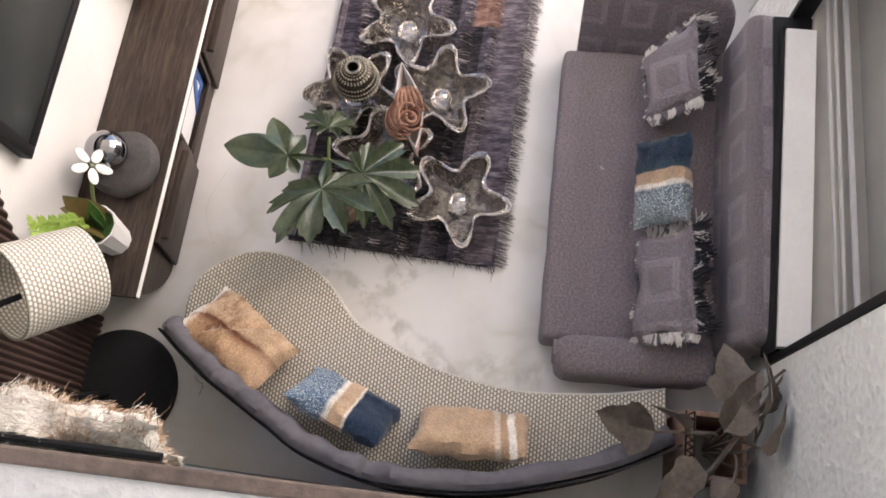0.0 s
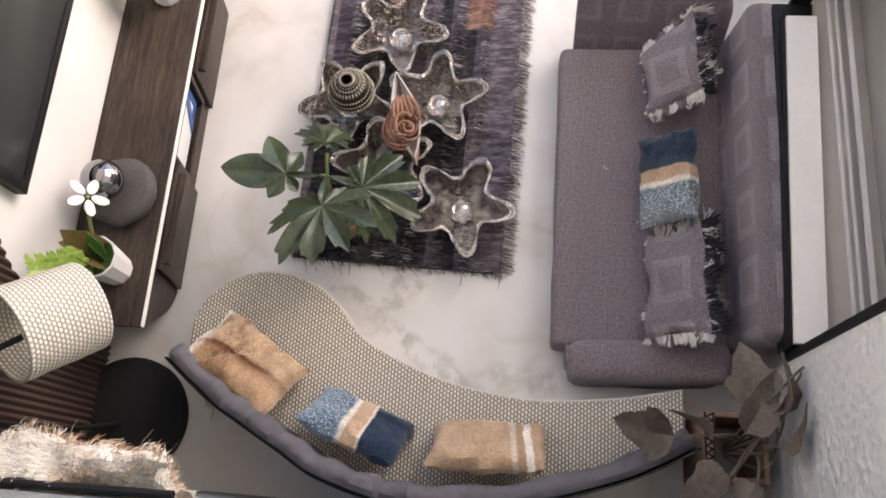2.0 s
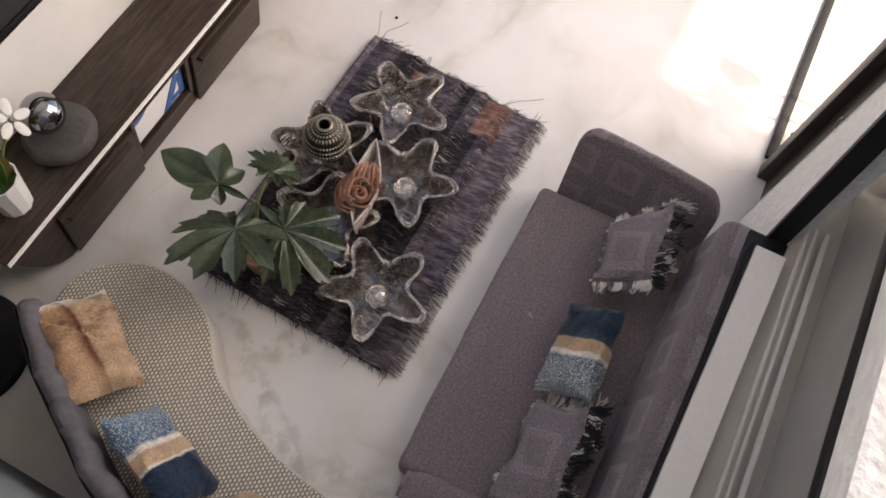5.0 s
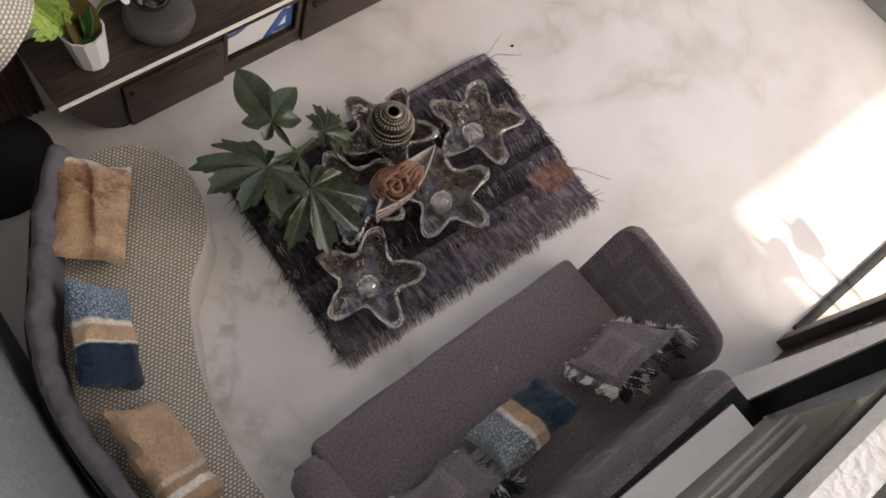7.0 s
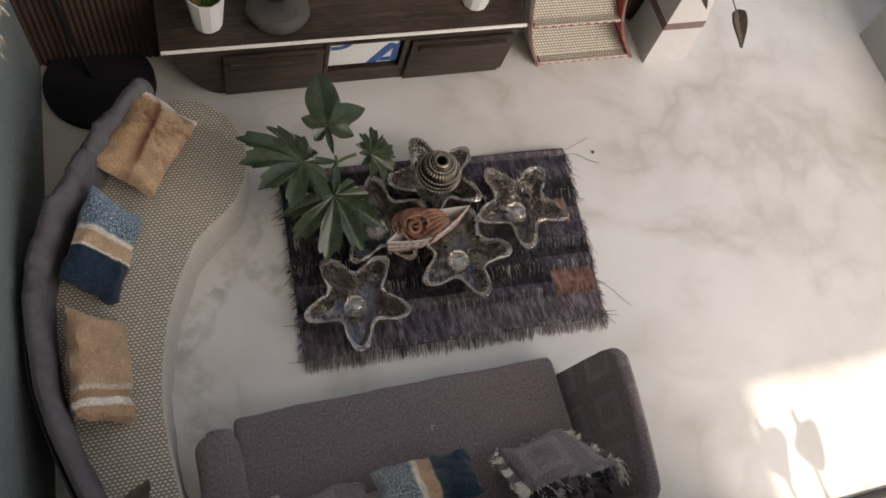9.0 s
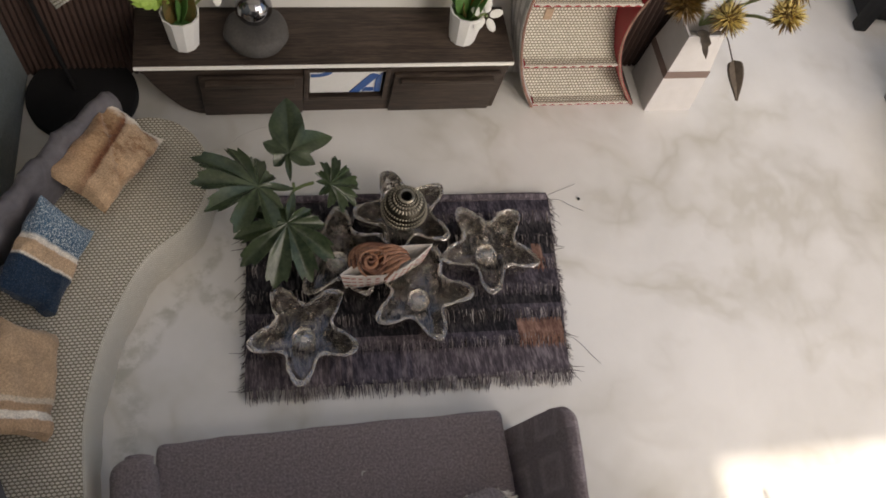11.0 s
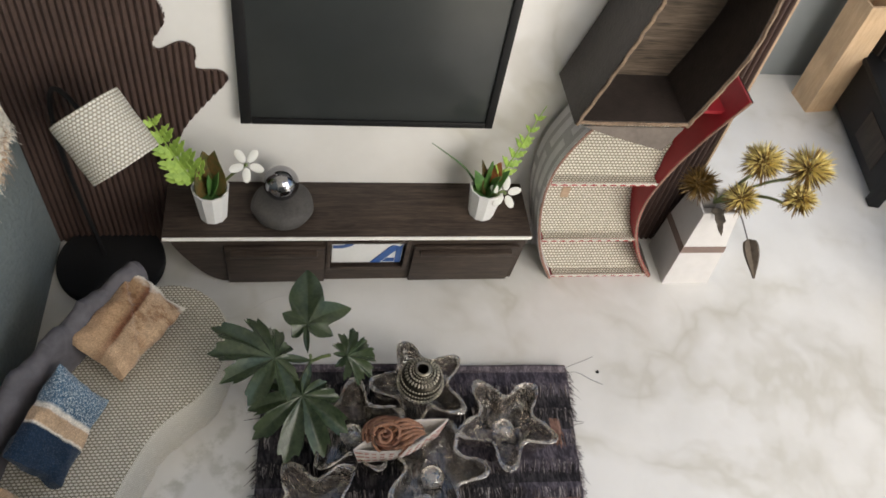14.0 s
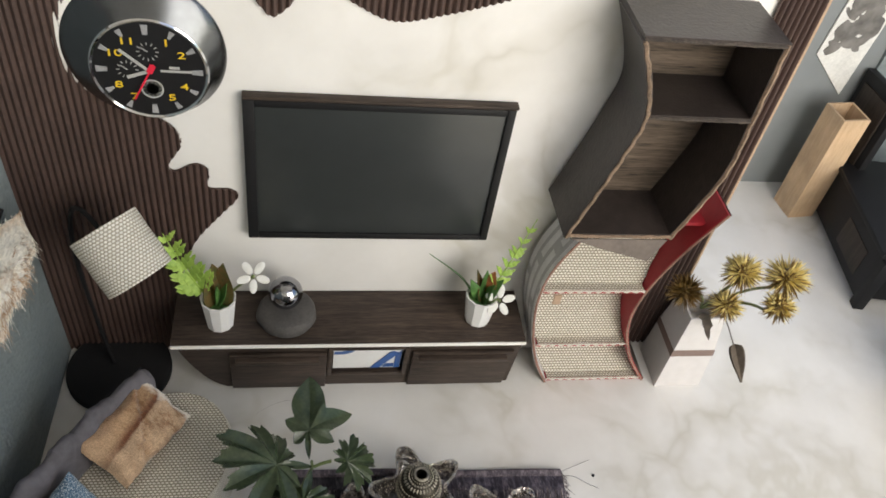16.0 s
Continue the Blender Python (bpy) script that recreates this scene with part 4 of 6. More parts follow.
def rug():
    r = thing("rug", 120, -95, 0, label="dark plum rug of overlapping fringed fabric strips", category="rug")

    def at(u, v, z):
        return Vector(rug_point(u, v, z)) - Vector((120, -95, 0))

    rnd = random.Random(11)
    base = loft([[at(0, 0, z), at(1, 0, z), at(1, 1, z), at(0, 1, z)] for z in (0.05, 1.0)])
    part("backing", base, RUG[1], r, smooth=False)
    part("rolled_edge", tube([at(0.01 + 0.98 * k / 12, 0.012 + 0.004 * math.sin(k), 2.0) for k in range(13)], 2.1, 8), RUG[0], r, "rolled dark hem")
    rows = 7
    tones = [[1, 3], [1, 3, 1], [1, 3, 4, 3], [1, 3], [3, 1, 3], [3, 0, 3, 4], [0, 3, 0]]
    cuts = {2: [0, 0.5, 0.915, 0.955, 0.985], 5: [0, 0.30, 0.60, 0.84, 0.99]}
    for k in range(rows):
        v0, v1 = (k + 0.12) / rows, (k + 1.10 + (0.36 if k == rows - 1 else 0)) / rows
        tone = tones[k]
        cut = cuts.get(k) or [0] + sorted(rnd.uniform(0.12, 0.88) for _ in range(len(tone) - 1)) + [0.995]
        bm = bmesh.new()
        n = 60
        grid = []
        for i in range(n + 1):
            u = cut[-1] * i / n
            w = 0.25 * noise.noise(Vector((u * 22, k * 3.1, 0)))
            grid.append([bm.verts.new(at(u, v0, 1.2)), bm.verts.new(at(u, (v0 + v1) / 2, 2.8 + w)), bm.verts.new(at(u, v1 - 0.03, 4.0 + w)), bm.verts.new(at(u, v1 - 0.03, 1.0))])
        for i in range(n):
            um = min(cut[-1] - 0.001, max(0.0, cut[-1] * (i + 0.5) / n + (0.03 * rnd.gauss(0, 1) if 4 not in tone else 0.0)))
            mi = tone[max(j for j in range(len(tone)) if cut[j] <= um)]
            for j in range(3):
                f = bm.faces.new((grid[i][j], grid[i][j + 1], grid[i + 1][j + 1], grid[i + 1][j]))
                # black on the face below the next fringe paints that fringe's shade
                f.material_index = 1 if j == 0 and mi != 4 and k in (1, 2, 4, 5) else mi
        strip = part("strip", bm, RUG, r)
        fb = bmesh.new()
        for i in range(820 if k < rows - 1 else 620):
            u = rnd.uniform(0, cut[-1])
            mi = tone[max(j for j in range(len(tone)) if cut[j] <= u)]
            p = at(u, v1 - rnd.uniform(0.025, 0.045), 4.0 + rnd.uniform(0, 0.4))
            ln = rnd.uniform(2.8, 6.2) * (1.15 if k == rows - 1 else 1)
            q = p + Vector((rnd.gauss(0.10 * math.sin(u * 40 + k), 0.10), -1, 0)).normalized() * ln
            q.z = rnd.uniform(0.6, 3.2) if k < rows - 1 else rnd.uniform(0.3, 1.6)
            if rnd.random() < 0.16:
                mi = rnd.choice((0, 5, 6, 2))
            if mi != 4 and rnd.random() < (0.34 if k == rows - 1 else 0.11):
                mi = 6
            thread(fb, p, q, rnd.uniform(0.14, 0.28), mi, (p + q) / 2 + Vector((rnd.gauss(0, 0.3), 0, 0.5)))
        # loose ends at the short sides
        for i in range(44):
            s = rnd.choice((0, 1, 1))
            p = at(0.004 if s == 0 else cut[-1], rnd.uniform(v0, v1), 2.2)
            q = p + Vector((-1 if s == 0 else 1, rnd.uniform(-1.4, 0.2), 0)).normalized() * rnd.choice((2.5, 3, 3.5, 4, 8 if rnd.random() < 0.3 else 3))
            q.z = rnd.uniform(0.3, 1.5)
            thread(fb, p, q, 0.2, rnd.choice((0, 1, 2, 5)))
        part("fringe", fb, RUG, strip, smooth=False)
    return r


rug()


# ---- glass stars ----
def star_loop(R, r, z, n=90, sharp=1.35, k=1.0):
    out = []
    for i in range(n):
        a = 2 * math.pi * i / n
        q = (r + (R - r) * ((1 + math.cos(5 * a)) / 2) ** sharp) * k
        out.append((q * math.cos(a), q * math.sin(a), z))
    return out


def circle(r, z, n=90):
    return [(r * math.cos(2 * math.pi * i / n), r * math.sin(2 * math.pi * i / n), z) for i in range(n)]


def star_dish(x, y, turn):
    s = thing("glass_star_dish", x, y, 3.4, rz=turn, label="clear pressed-glass star dish with a knob in its middle", category="glass dish", group="glass star dishes on the rug")
    R, r = 25.0, 13.6
    wall = [star_loop(R, r, 0.6, k=0.80), star_loop(R, r, 5, k=0.87), star_loop(R, r, 11, k=0.94), star_loop(R, r, 15.2, k=0.99), star_loop(R, r, 16.3, k=1.0), star_loop(R, r, 16.9, k=0.985),
            star_loop(R, r, 16.9, k=0.955), star_loop(R, r, 16.2, k=0.93), star_loop(R, r, 13, k=0.905), star_loop(R, r, 8, k=0.84), star_loop(R, r, 4.4, k=0.76), star_loop(R, r, 3.2, k=0.68), star_loop(R, r, 0.6, k=0.68)]
    wob = (0.25, 0.8, 1.1, 0.9, 0.8, 0.8, 0.8, 0.8, 1.1, 1.2, 0.7, 0.3, 0.2)
    wall = [[Vector(p) + noise.noise_vector(Vector((p[0] * 0.2, p[1] * 0.2, p[2] * 0.14 + turn))) * w + Vector((0, 0, 0.9 * noise.noise(Vector((p[0] * 0.07, p[1] * 0.07, turn))))) * (p[2] / 17) for p in lp] for w, lp in zip(wob, wall)]
    dish = part("dish", loft(wall, True, False), GLASS, s, "thick pressed-glass wall")
    # two rounded, uneven edges end the wall; whiter glass paints their bright lines
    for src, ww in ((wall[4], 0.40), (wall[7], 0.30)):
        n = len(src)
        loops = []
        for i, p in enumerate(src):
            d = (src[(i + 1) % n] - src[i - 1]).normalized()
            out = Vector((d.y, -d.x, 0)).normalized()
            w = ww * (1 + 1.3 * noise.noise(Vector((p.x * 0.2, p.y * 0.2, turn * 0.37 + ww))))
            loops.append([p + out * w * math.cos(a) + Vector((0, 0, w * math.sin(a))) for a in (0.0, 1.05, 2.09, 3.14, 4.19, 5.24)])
        part("rim", loft(loops + loops[:1], True, False), RIM_GLINT_GLASS, dish, "rounded glass rim, whitened for a bright edge line")
    floor_loops = [star_loop(R, r, 0.5, k=0.677), star_loop(R, r, 3.0, k=0.677), star_loop(R * 0.8, r, 2.7, k=0.45), circle(5.4, 2.7)]
    part("base", loft(floor_loops), BASE_GLASS, dish, "clear glass base")
    part("knob", lathe([(4.6, 4.7), (5.5, 6.0), (5.6, 7.6), (4.9, 9.4), (3.9, 10.2), (3.1, 10.0), (2.2, 10.6), (1.0, 11.0)], 28), KNOB_GLASS, s)
    return s


for sx, sy, turn in ((70, -125, -97), (161.5, -88.5, -96), (124.5, -110, -76), (122, -67, 34), (88.5, -87.5, 85)):
    star_dish(sx, sy, turn)


# ---- brass bead vase ----
def bead_vase():
    v = thing("brass_bead_vase", 120.5, -71, 13.6, label="small antique brass vase with beaded bands", category="vase")
    prof = [(3.0, 0), (4.0, 1.0), (4.6, 5.0), (7.4, 9.0), (9.8, 12.5), (10.4, 15.5), (10.3, 18.2), (9.7, 20.6), (8.8, 22.6), (8.0, 23.4), (7.0, 24.6), (6.0, 25.4), (5.4, 25.7), (4.8, 26.2), (4.2, 26.8), (3.7, 27.5), (2.9, 27.7), (2.4, 27.0), (2.3, 14)]
    # body colour darkened for the shade between the beads
    part("body", lathe(prof, 40), DARK_BRASS, v)
    # a black disc in the neck stands for the dark inside
    part("mouth", lathe([(2.25, 20.0), (2.25, 21.0)], 20), BLACK_MATT, v, "black disc that paints the hollow mouth dark")
    part("lip", moved(lathe([(2.6, -0.5), (3.6, -0.4), (3.9, 0.2), (3.4, 0.7), (2.7, 0.6), (2.6, -0.5)], 32, False), shift(0, 0, 27.2)), BRASS, v, "smooth brass lip")

    def band(rad, z, n, make):
        bm = bmesh.new()
        for i in range(n):
            a = 2 * math.pi * i / n
            bm = merge(bm, moved(make(), Matrix.Translation((rad * math.cos(a), rad * math.sin(a), z)) @ Matrix.Rotation(a, 4, "Z")))
        return bm

    def bead(size, long=1.0, pitch=0.0):
        def make():
            b2 = bmesh.new()
            bmesh.ops.create_icosphere(b2, subdivisions=1, radius=size)
            return moved(b2, Matrix.Rotation(pitch, 4, "Y") @ Matrix.Diagonal((long, 1, 1, 1)))
        return make

    for rad, z, n, size, long in ((10.7, 15.8, 46, 0.70, 1.0), (10.3, 18.6, 46, 0.58, 1.0), (9.5, 21.2, 42, 0.58, 1.0), (7.4, 24.2, 30, 0.60, 1.9), (5.8, 25.8, 26, 0.62, 1.0), (4.5, 26.6, 24, 0.40, 1.0)):
        part("bead_band", band(rad, z, n, bead(size, long, 0.6 if long > 1 else 0.0)), BRASS, v, "ring of small brass beads")
    bm = bmesh.new()
    for i in range(26):
        a = 2 * math.pi * i / 26
        p = Vector((10.2 * math.cos(a), 10.2 * math.sin(a), 13.6))
        thread(bm, p, p + Vector((-1.6 * math.cos(a), -1.6 * math.sin(a), -3.6)), 0.8)
    part("drop_fringe", bm, BRASS, v)
    return v


bead_vase()


# ---- leaves ----
def leaf(length, width, lobes=5, cut=0.5, droop=0.2, fold=0.25, seed=0, thick=0.35):
    """A leaf along +x from its stalk end: a broad blade cut into pointed lobes that lean forwards."""
    rnd = random.Random(seed)
    bm = bmesh.new()
    per = 8 if lobes > 1 else 14
    n = lobes * per
    ph0, curl = rnd.uniform(0, 6), rnd.uniform(-0.6, 0.6)

    def surf(s, v, lift=0.0):
        z = -droop * length * s * s + fold * abs(v) * (1 - 0.5 * s) + 0.012 * length * math.sin(s * 9 + ph0) + curl * v * s * 0.25 - 0.010 * v * v * (1 + math.sin(ph0)) * 0.5
        return Vector((s * length, v, z + lift))

    mid = [bm.verts.new(surf(i / n, 0)) for i in range(n + 1)]
    for sd in (1, -1):
        size = [rnd.uniform(0.78, 1.12) for _ in range(lobes + 1)]
        rows = []
        for i in range(n + 1):
            s = i / n
            w = width / 2 * (math.sin(math.pi * min(1, s ** 0.62)) ** 0.65 * (1 - 0.5 * s ** 2.5) if 0 < s < 1 else 0.0)
            if lobes > 1:
                ph = (i % per) / per
                up = (ph / 0.68) ** 0.75 if ph < 0.68 else ((1 - ph) / 0.32) ** 1.3
                tooth = (1 - cut) + cut * up
                tooth *= size[min(i // per, lobes)] * rnd.uniform(0.90, 1.08)
                lean = 0.34 * w * up * cut / length * 2
                vein = 0.9 * cut * (up - 0.5)
            else:
                tooth, lean, vein = 1.0, 0.0, 0.0
            reach = max(0.12, w * tooth)
            rows.append([bm.verts.new(surf(min(1.0, s + lean * k * (1 - 0.6 * s)), sd * reach * k, vein * k)) for k in (0.4, 0.75, 1.0)])
        for i in range(n):
            ring_a, ring_b = [mid[i]] + rows[i], [mid[i + 1]] + rows[i + 1]
            for k in range(3):
                f = [ring_a[k], ring_b[k], ring_b[k + 1], ring_a[k + 1]]
                bm.faces.new(f if sd < 0 else f[::-1])
    bmesh.ops.remove_doubles(bm, verts=bm.verts[:], dist=0.02)
    bmesh.ops.recalc_face_normals(bm, faces=bm.faces[:])
    bmesh.ops.solidify(bm, geom=bm.faces[:], thickness=thick)
    return bm


def cut_leaf(length, broad, spread, droop=0.15, seed=0, thick=0.3, teeth=True, curl=0.0):
    """A leaf along +x: pointed lobes fan out from its heart, each creased along its vein and toothed at its end."""
    rnd = random.Random(seed)
    bm = bmesh.new()
    heart = 0.36
    lobes = []
    for k, (deg, size) in enumerate(spread):
        for sd in ((1,) if deg == 0 else (1, -1)):
            lobes.append((radians(deg * sd + rnd.uniform(-4, 4)), size * rnd.uniform(0.92, 1.08) * (0.72 if sd > 0 and deg and not teeth else 1.0), rnd.uniform(-1.0, 0.6)))
    lobes.sort()
    gap = radians(spread[1][0])
    n, rings = 150, (0.10, 0.24, 0.40, 0.56, 0.72, 0.87, 1.0)
    ph0 = rnd.uniform(0, 6)

    def reach(a):
        """How far the blade goes at this angle, with the nearest lobe's axis."""
        best, near = 0.0, lobes[0]
        for lb in lobes:
            off = abs(a - lb[0]) / gap
            peak = max(0.0, 1 - off / (0.62 if teeth else 0.78))
            if teeth:
                for o, h in ((0.30, 0.80), (-0.26, 0.86)):
                    peak = max(peak, h * max(0.0, 1 - abs((a - lb[0]) / gap - o) / 0.30))
            r = lb[1] * ((0.44 + 0.56 * peak ** 0.9) if teeth else (0.34 + 0.66 * peak ** 1.05)) * (1.0 if off < 1.0 else max(0.0, 1.9 - 0.9 * off))
            if r > best:
                best = r
            if abs(a - lb[0]) < abs(a - near[0]):
                near = lb
        back = math.pi - abs(a)
        return max(best * min(1.0, 0.25 + back * 1.3), heart * max(0.0, 1 - back / 0.5)), near

    def surf(x, v, lift):
        f = x / length
        return Vector((x, v, -droop * length * f * f + 0.05 * abs(v) - 0.005 * v * v + 0.025 * length * math.sin(f * 6 + ph0) + curl * v * abs(v) * 0.012 + lift))

    centre = bm.verts.new(surf(heart * length, 0, -0.3))
    loops = []
    for i in range(n):
        a = -math.pi + 2 * math.pi * i / n
        r, near = reach(a)
        off = min(1.0, abs(a - near[0]) / gap * 2)
        row = []
        for q in rings:
            d = r * q * length
            lift = (3.4 * off - 1.5) * min(1.0, 1.6 * q) * (0.4 + 0.6 * q) + near[2] * 3.0 * max(0.0, q - 0.45) ** 2 * (1 - off)
            row.append(bm.verts.new(surf(heart * length + d * math.cos(a) + 0.12 * d * abs(math.sin(a)), d * math.sin(a) * broad, lift)))
        loops.append(row)
    for i in range(n):
        ra, rb = loops[i], loops[(i + 1) % n]
        bm.faces.new((centre, ra[0], rb[0]))
        for k in range(len(rings) - 1):
            bm.faces.new((ra[k], ra[k + 1], rb[k + 1], rb[k]))
    bmesh.ops.recalc_face_normals(bm, faces=bm.faces[:])
    bmesh.ops.solidify(bm, geom=bm.faces[:], thickness=thick)
    return bm


def aim(start, end, roll=0):
    """Pose at start with +x towards end and z kept as upright as can be."""
    s, e = Vector(start), Vector(end)
    x = (e - s).normalized()
    y = Vector((0, 0, 1)).cross(x).normalized()
    m = Matrix((x, y, x.cross(y))).transposed().to_4x4()
    m.translation = s
    return m @ pose(0, 0, 0, roll)


def table_plant():
    p = thing("leafy_plant", 62, -70, 3.3, label="artificial plant with broad cut green leaves in a tan pot", category="plant")
    part("pot", lathe([(5.5, 0), (6.5, 1), (7.4, 7), (8.4, 12), (8.8, 15.5), (8.2, 16), (7.4, 15.4), (7.0, 12)], 24), CERAMIC_TAN, p, "rounded tan pot")
    hub = Vector((7.6, 0.4, 45.4))
    part("stem", tube(curve([(2, 0, 17), (4, 1, 30), tuple(hub)], 5), 1.0, 8, 0.8), STALK, p)
    ivy = ((0, 0.68), (66, 0.46), (128, 0.34))
    cut = ((0, 0.66), (34, 0.61), (70, 0.56), (108, 0.45), (142, 0.32))
    # end of the blade, bare stalk, breadth, lobes, droop, roll, curl
    blades = (((4.5, 42, 56), 3, 0.86, ivy, 0.06, -24, 4.5),
              ((-35, -1.5, 61), 0, 1.06, cut, 0.05, 6, 0.2),
              ((-3, -40, 38.5), 1, 1.02, cut, 0.16, -8, 0.4),
              ((38, 7, 37), 11, 0.98, cut, 0.06, 22, 0.3))
    for k, (end, bare, broad, spread, droop, roll, curl) in enumerate(blades):
        end = Vector(end)
        start = hub + (end - hub).normalized() * bare
        if k == 3:
            start = Vector((16.0, 0.3, 50.8))
        part("stalk", tube([hub, (hub + start) / 2 + Vector((0, 0, 0.8)), start], 0.75, 6), STALK, p)
        part("leaf", moved(cut_leaf((end - start).length, broad, spread, droop, k + 3, 0.3, k > 0, curl), aim(start, end, roll)), LEAF, p)
    return p


table_plant()


# ---- folded paper boat with a ribbon rose ----
def paper_boat():
    b = thing("paper_boat", 109.5, -97.5, 19.5, rz=16, label="folded white paper boat holding a peach ribbon rose", category="paper boat")
    n = 16
    rim, low = [], []
    for i in range(2 * n):
        a = 2 * math.pi * i / (2 * n)
        x = 23.0 * math.cos(a)
        w = 7.0 * max(0, 1 - abs(x / 23.0) ** 1.5)
        y = w * (1 if math.sin(a) >= 0 else -1)
        rim.append(Vector((x, y, 8.5 + 2.5 * abs(x / 23.0) ** 2)))
        low.append(Vector((x * 0.86, y * 0.6, -5.5)))
    inner = [Vector((p.x * 0.97, p.y * 0.88, p.z)) for p in rim]
    inlow = [Vector((p.x * 0.95, p.y * 0.8, 0.0)) for p in low]
    part("hull", loft([low, rim, inner, inlow]), PAPER, b, smooth=False)
    # printed border of small pink dashes
    bm = bmesh.new()
    for i in range(n + 1, 2 * n - 1):
        for f in (0.2, 0.5, 0.8):
            p = low[i].lerp(rim[i], f).lerp(low[i + 1].lerp(rim[i + 1], f), 0.5)
            d = (rim[i + 1] - rim[i]).normalized()
            bm = merge(bm, moved(box(-0.95, 0.95, -0.12, 0.12, -0.5, 0.5), Matrix.Translation(p + Vector((0, -0.12, 0))) @ Matrix.Rotation(math.atan2(d.y, d.x), 4, "Z")))
    part("printed_border", bm, paint("pink_print", (0.42, 0.20, 0.18), 0.8), b, "small pink printed dashes", smooth=False)
    # dark core colour paints the shade in the gaps between strips
    rose = part("ribbon_rose", moved(lathe([(3, 0), (6.0, 3), (5.6, 7), (3.5, 8.6), (1, 9)], 16), shift(-5, 0.5, 1.2)), PEACH_DARK, b, "twisted peach ribbon rose")
    rnd = random.Random(4)

    def rope(pts, r, seed):
        """A twisted strip: a flat oval turning about its line."""
        loops = []
        for i, c in enumerate(pts):
            d = (pts[min(i + 1, len(pts) - 1)] - pts[max(i - 1, 0)]).normalized()
            e = d.cross(Vector((0.1, 0.2, 1))).normalized()
            f = d.cross(e)
            end = 0.55 + 0.45 * math.sin(math.pi * min(1, (i + 0.5) / len(pts)))
            tw = seed + i * 0.28
            c = c + noise.noise_vector(Vector((i * 0.22, seed * 3.7, r))) * 0.8
            loops.append([c + (e * math.cos(a + tw) * r + f * math.sin(a + tw) * r * 0.62) * end for a in (0, 0.79, 1.57, 2.36, 3.14, 3.93, 4.71, 5.5)])
        return loft(loops)

    # the heart is a loose coil of two twisted strips
    for start in (0.0, math.pi):
        pts = []
        for k in range(30):
            a = start + 0.36 * k
            r = 0.7 + 0.165 * k
            pts.append(Vector((-8.6 + 1.02 * r * math.cos(a), 0.8 + 1.15 * r * math.sin(a), 15.4 - 0.15 * k + 0.8 * math.sin(a + start))))
        part("ribbon", rope(pts, 0.95, start), PEACH_DARK if start else PEACH, rose)
    # more strips wrap round the heart, over and under each other, and run along the boat
    for k in range(13):
        out = 5.0 + 0.46 * k
        pts = []
        for j in range(20):
            f = j / 19
            a = 2.6 - 3.4 * f + 0.55 * math.sin(k * 2.3)
            stretch = 1.0 + 0.62 * max(0.0, math.cos(a))
            pts.append(Vector((-8.0 + out * stretch * math.cos(a) * 0.86, 0.8 + out * 1.02 * math.sin(a), 14.2 - 0.40 * k + 1.5 * math.sin(math.pi * f + k * 1.9) * (0.5 + 0.5 * math.sin(k * 1.3)))))
        part("ribbon", rope(pts, 0.9, k * 1.1), PEACH_DARK if k % 4 == 2 else PEACH, rose)
    for k in range(6):
        y0 = -5.6 + 2.2 * k + rnd.uniform(-0.4, 0.4)
        pts = [Vector(q) for q in curve([(-5, y0 * 1.1, 11.0), (-1, y0, 14.2 + rnd.uniform(-0.6, 0.6)), (4, y0 * 0.8, 14.0), (8.5, y0 * 0.55, 11.0), (11, y0 * 0.4, 7.0)], 4)]
        part("ribbon", rope(pts, 0.95, k * 0.9), PEACH, rose)
    return b


paper_boat()


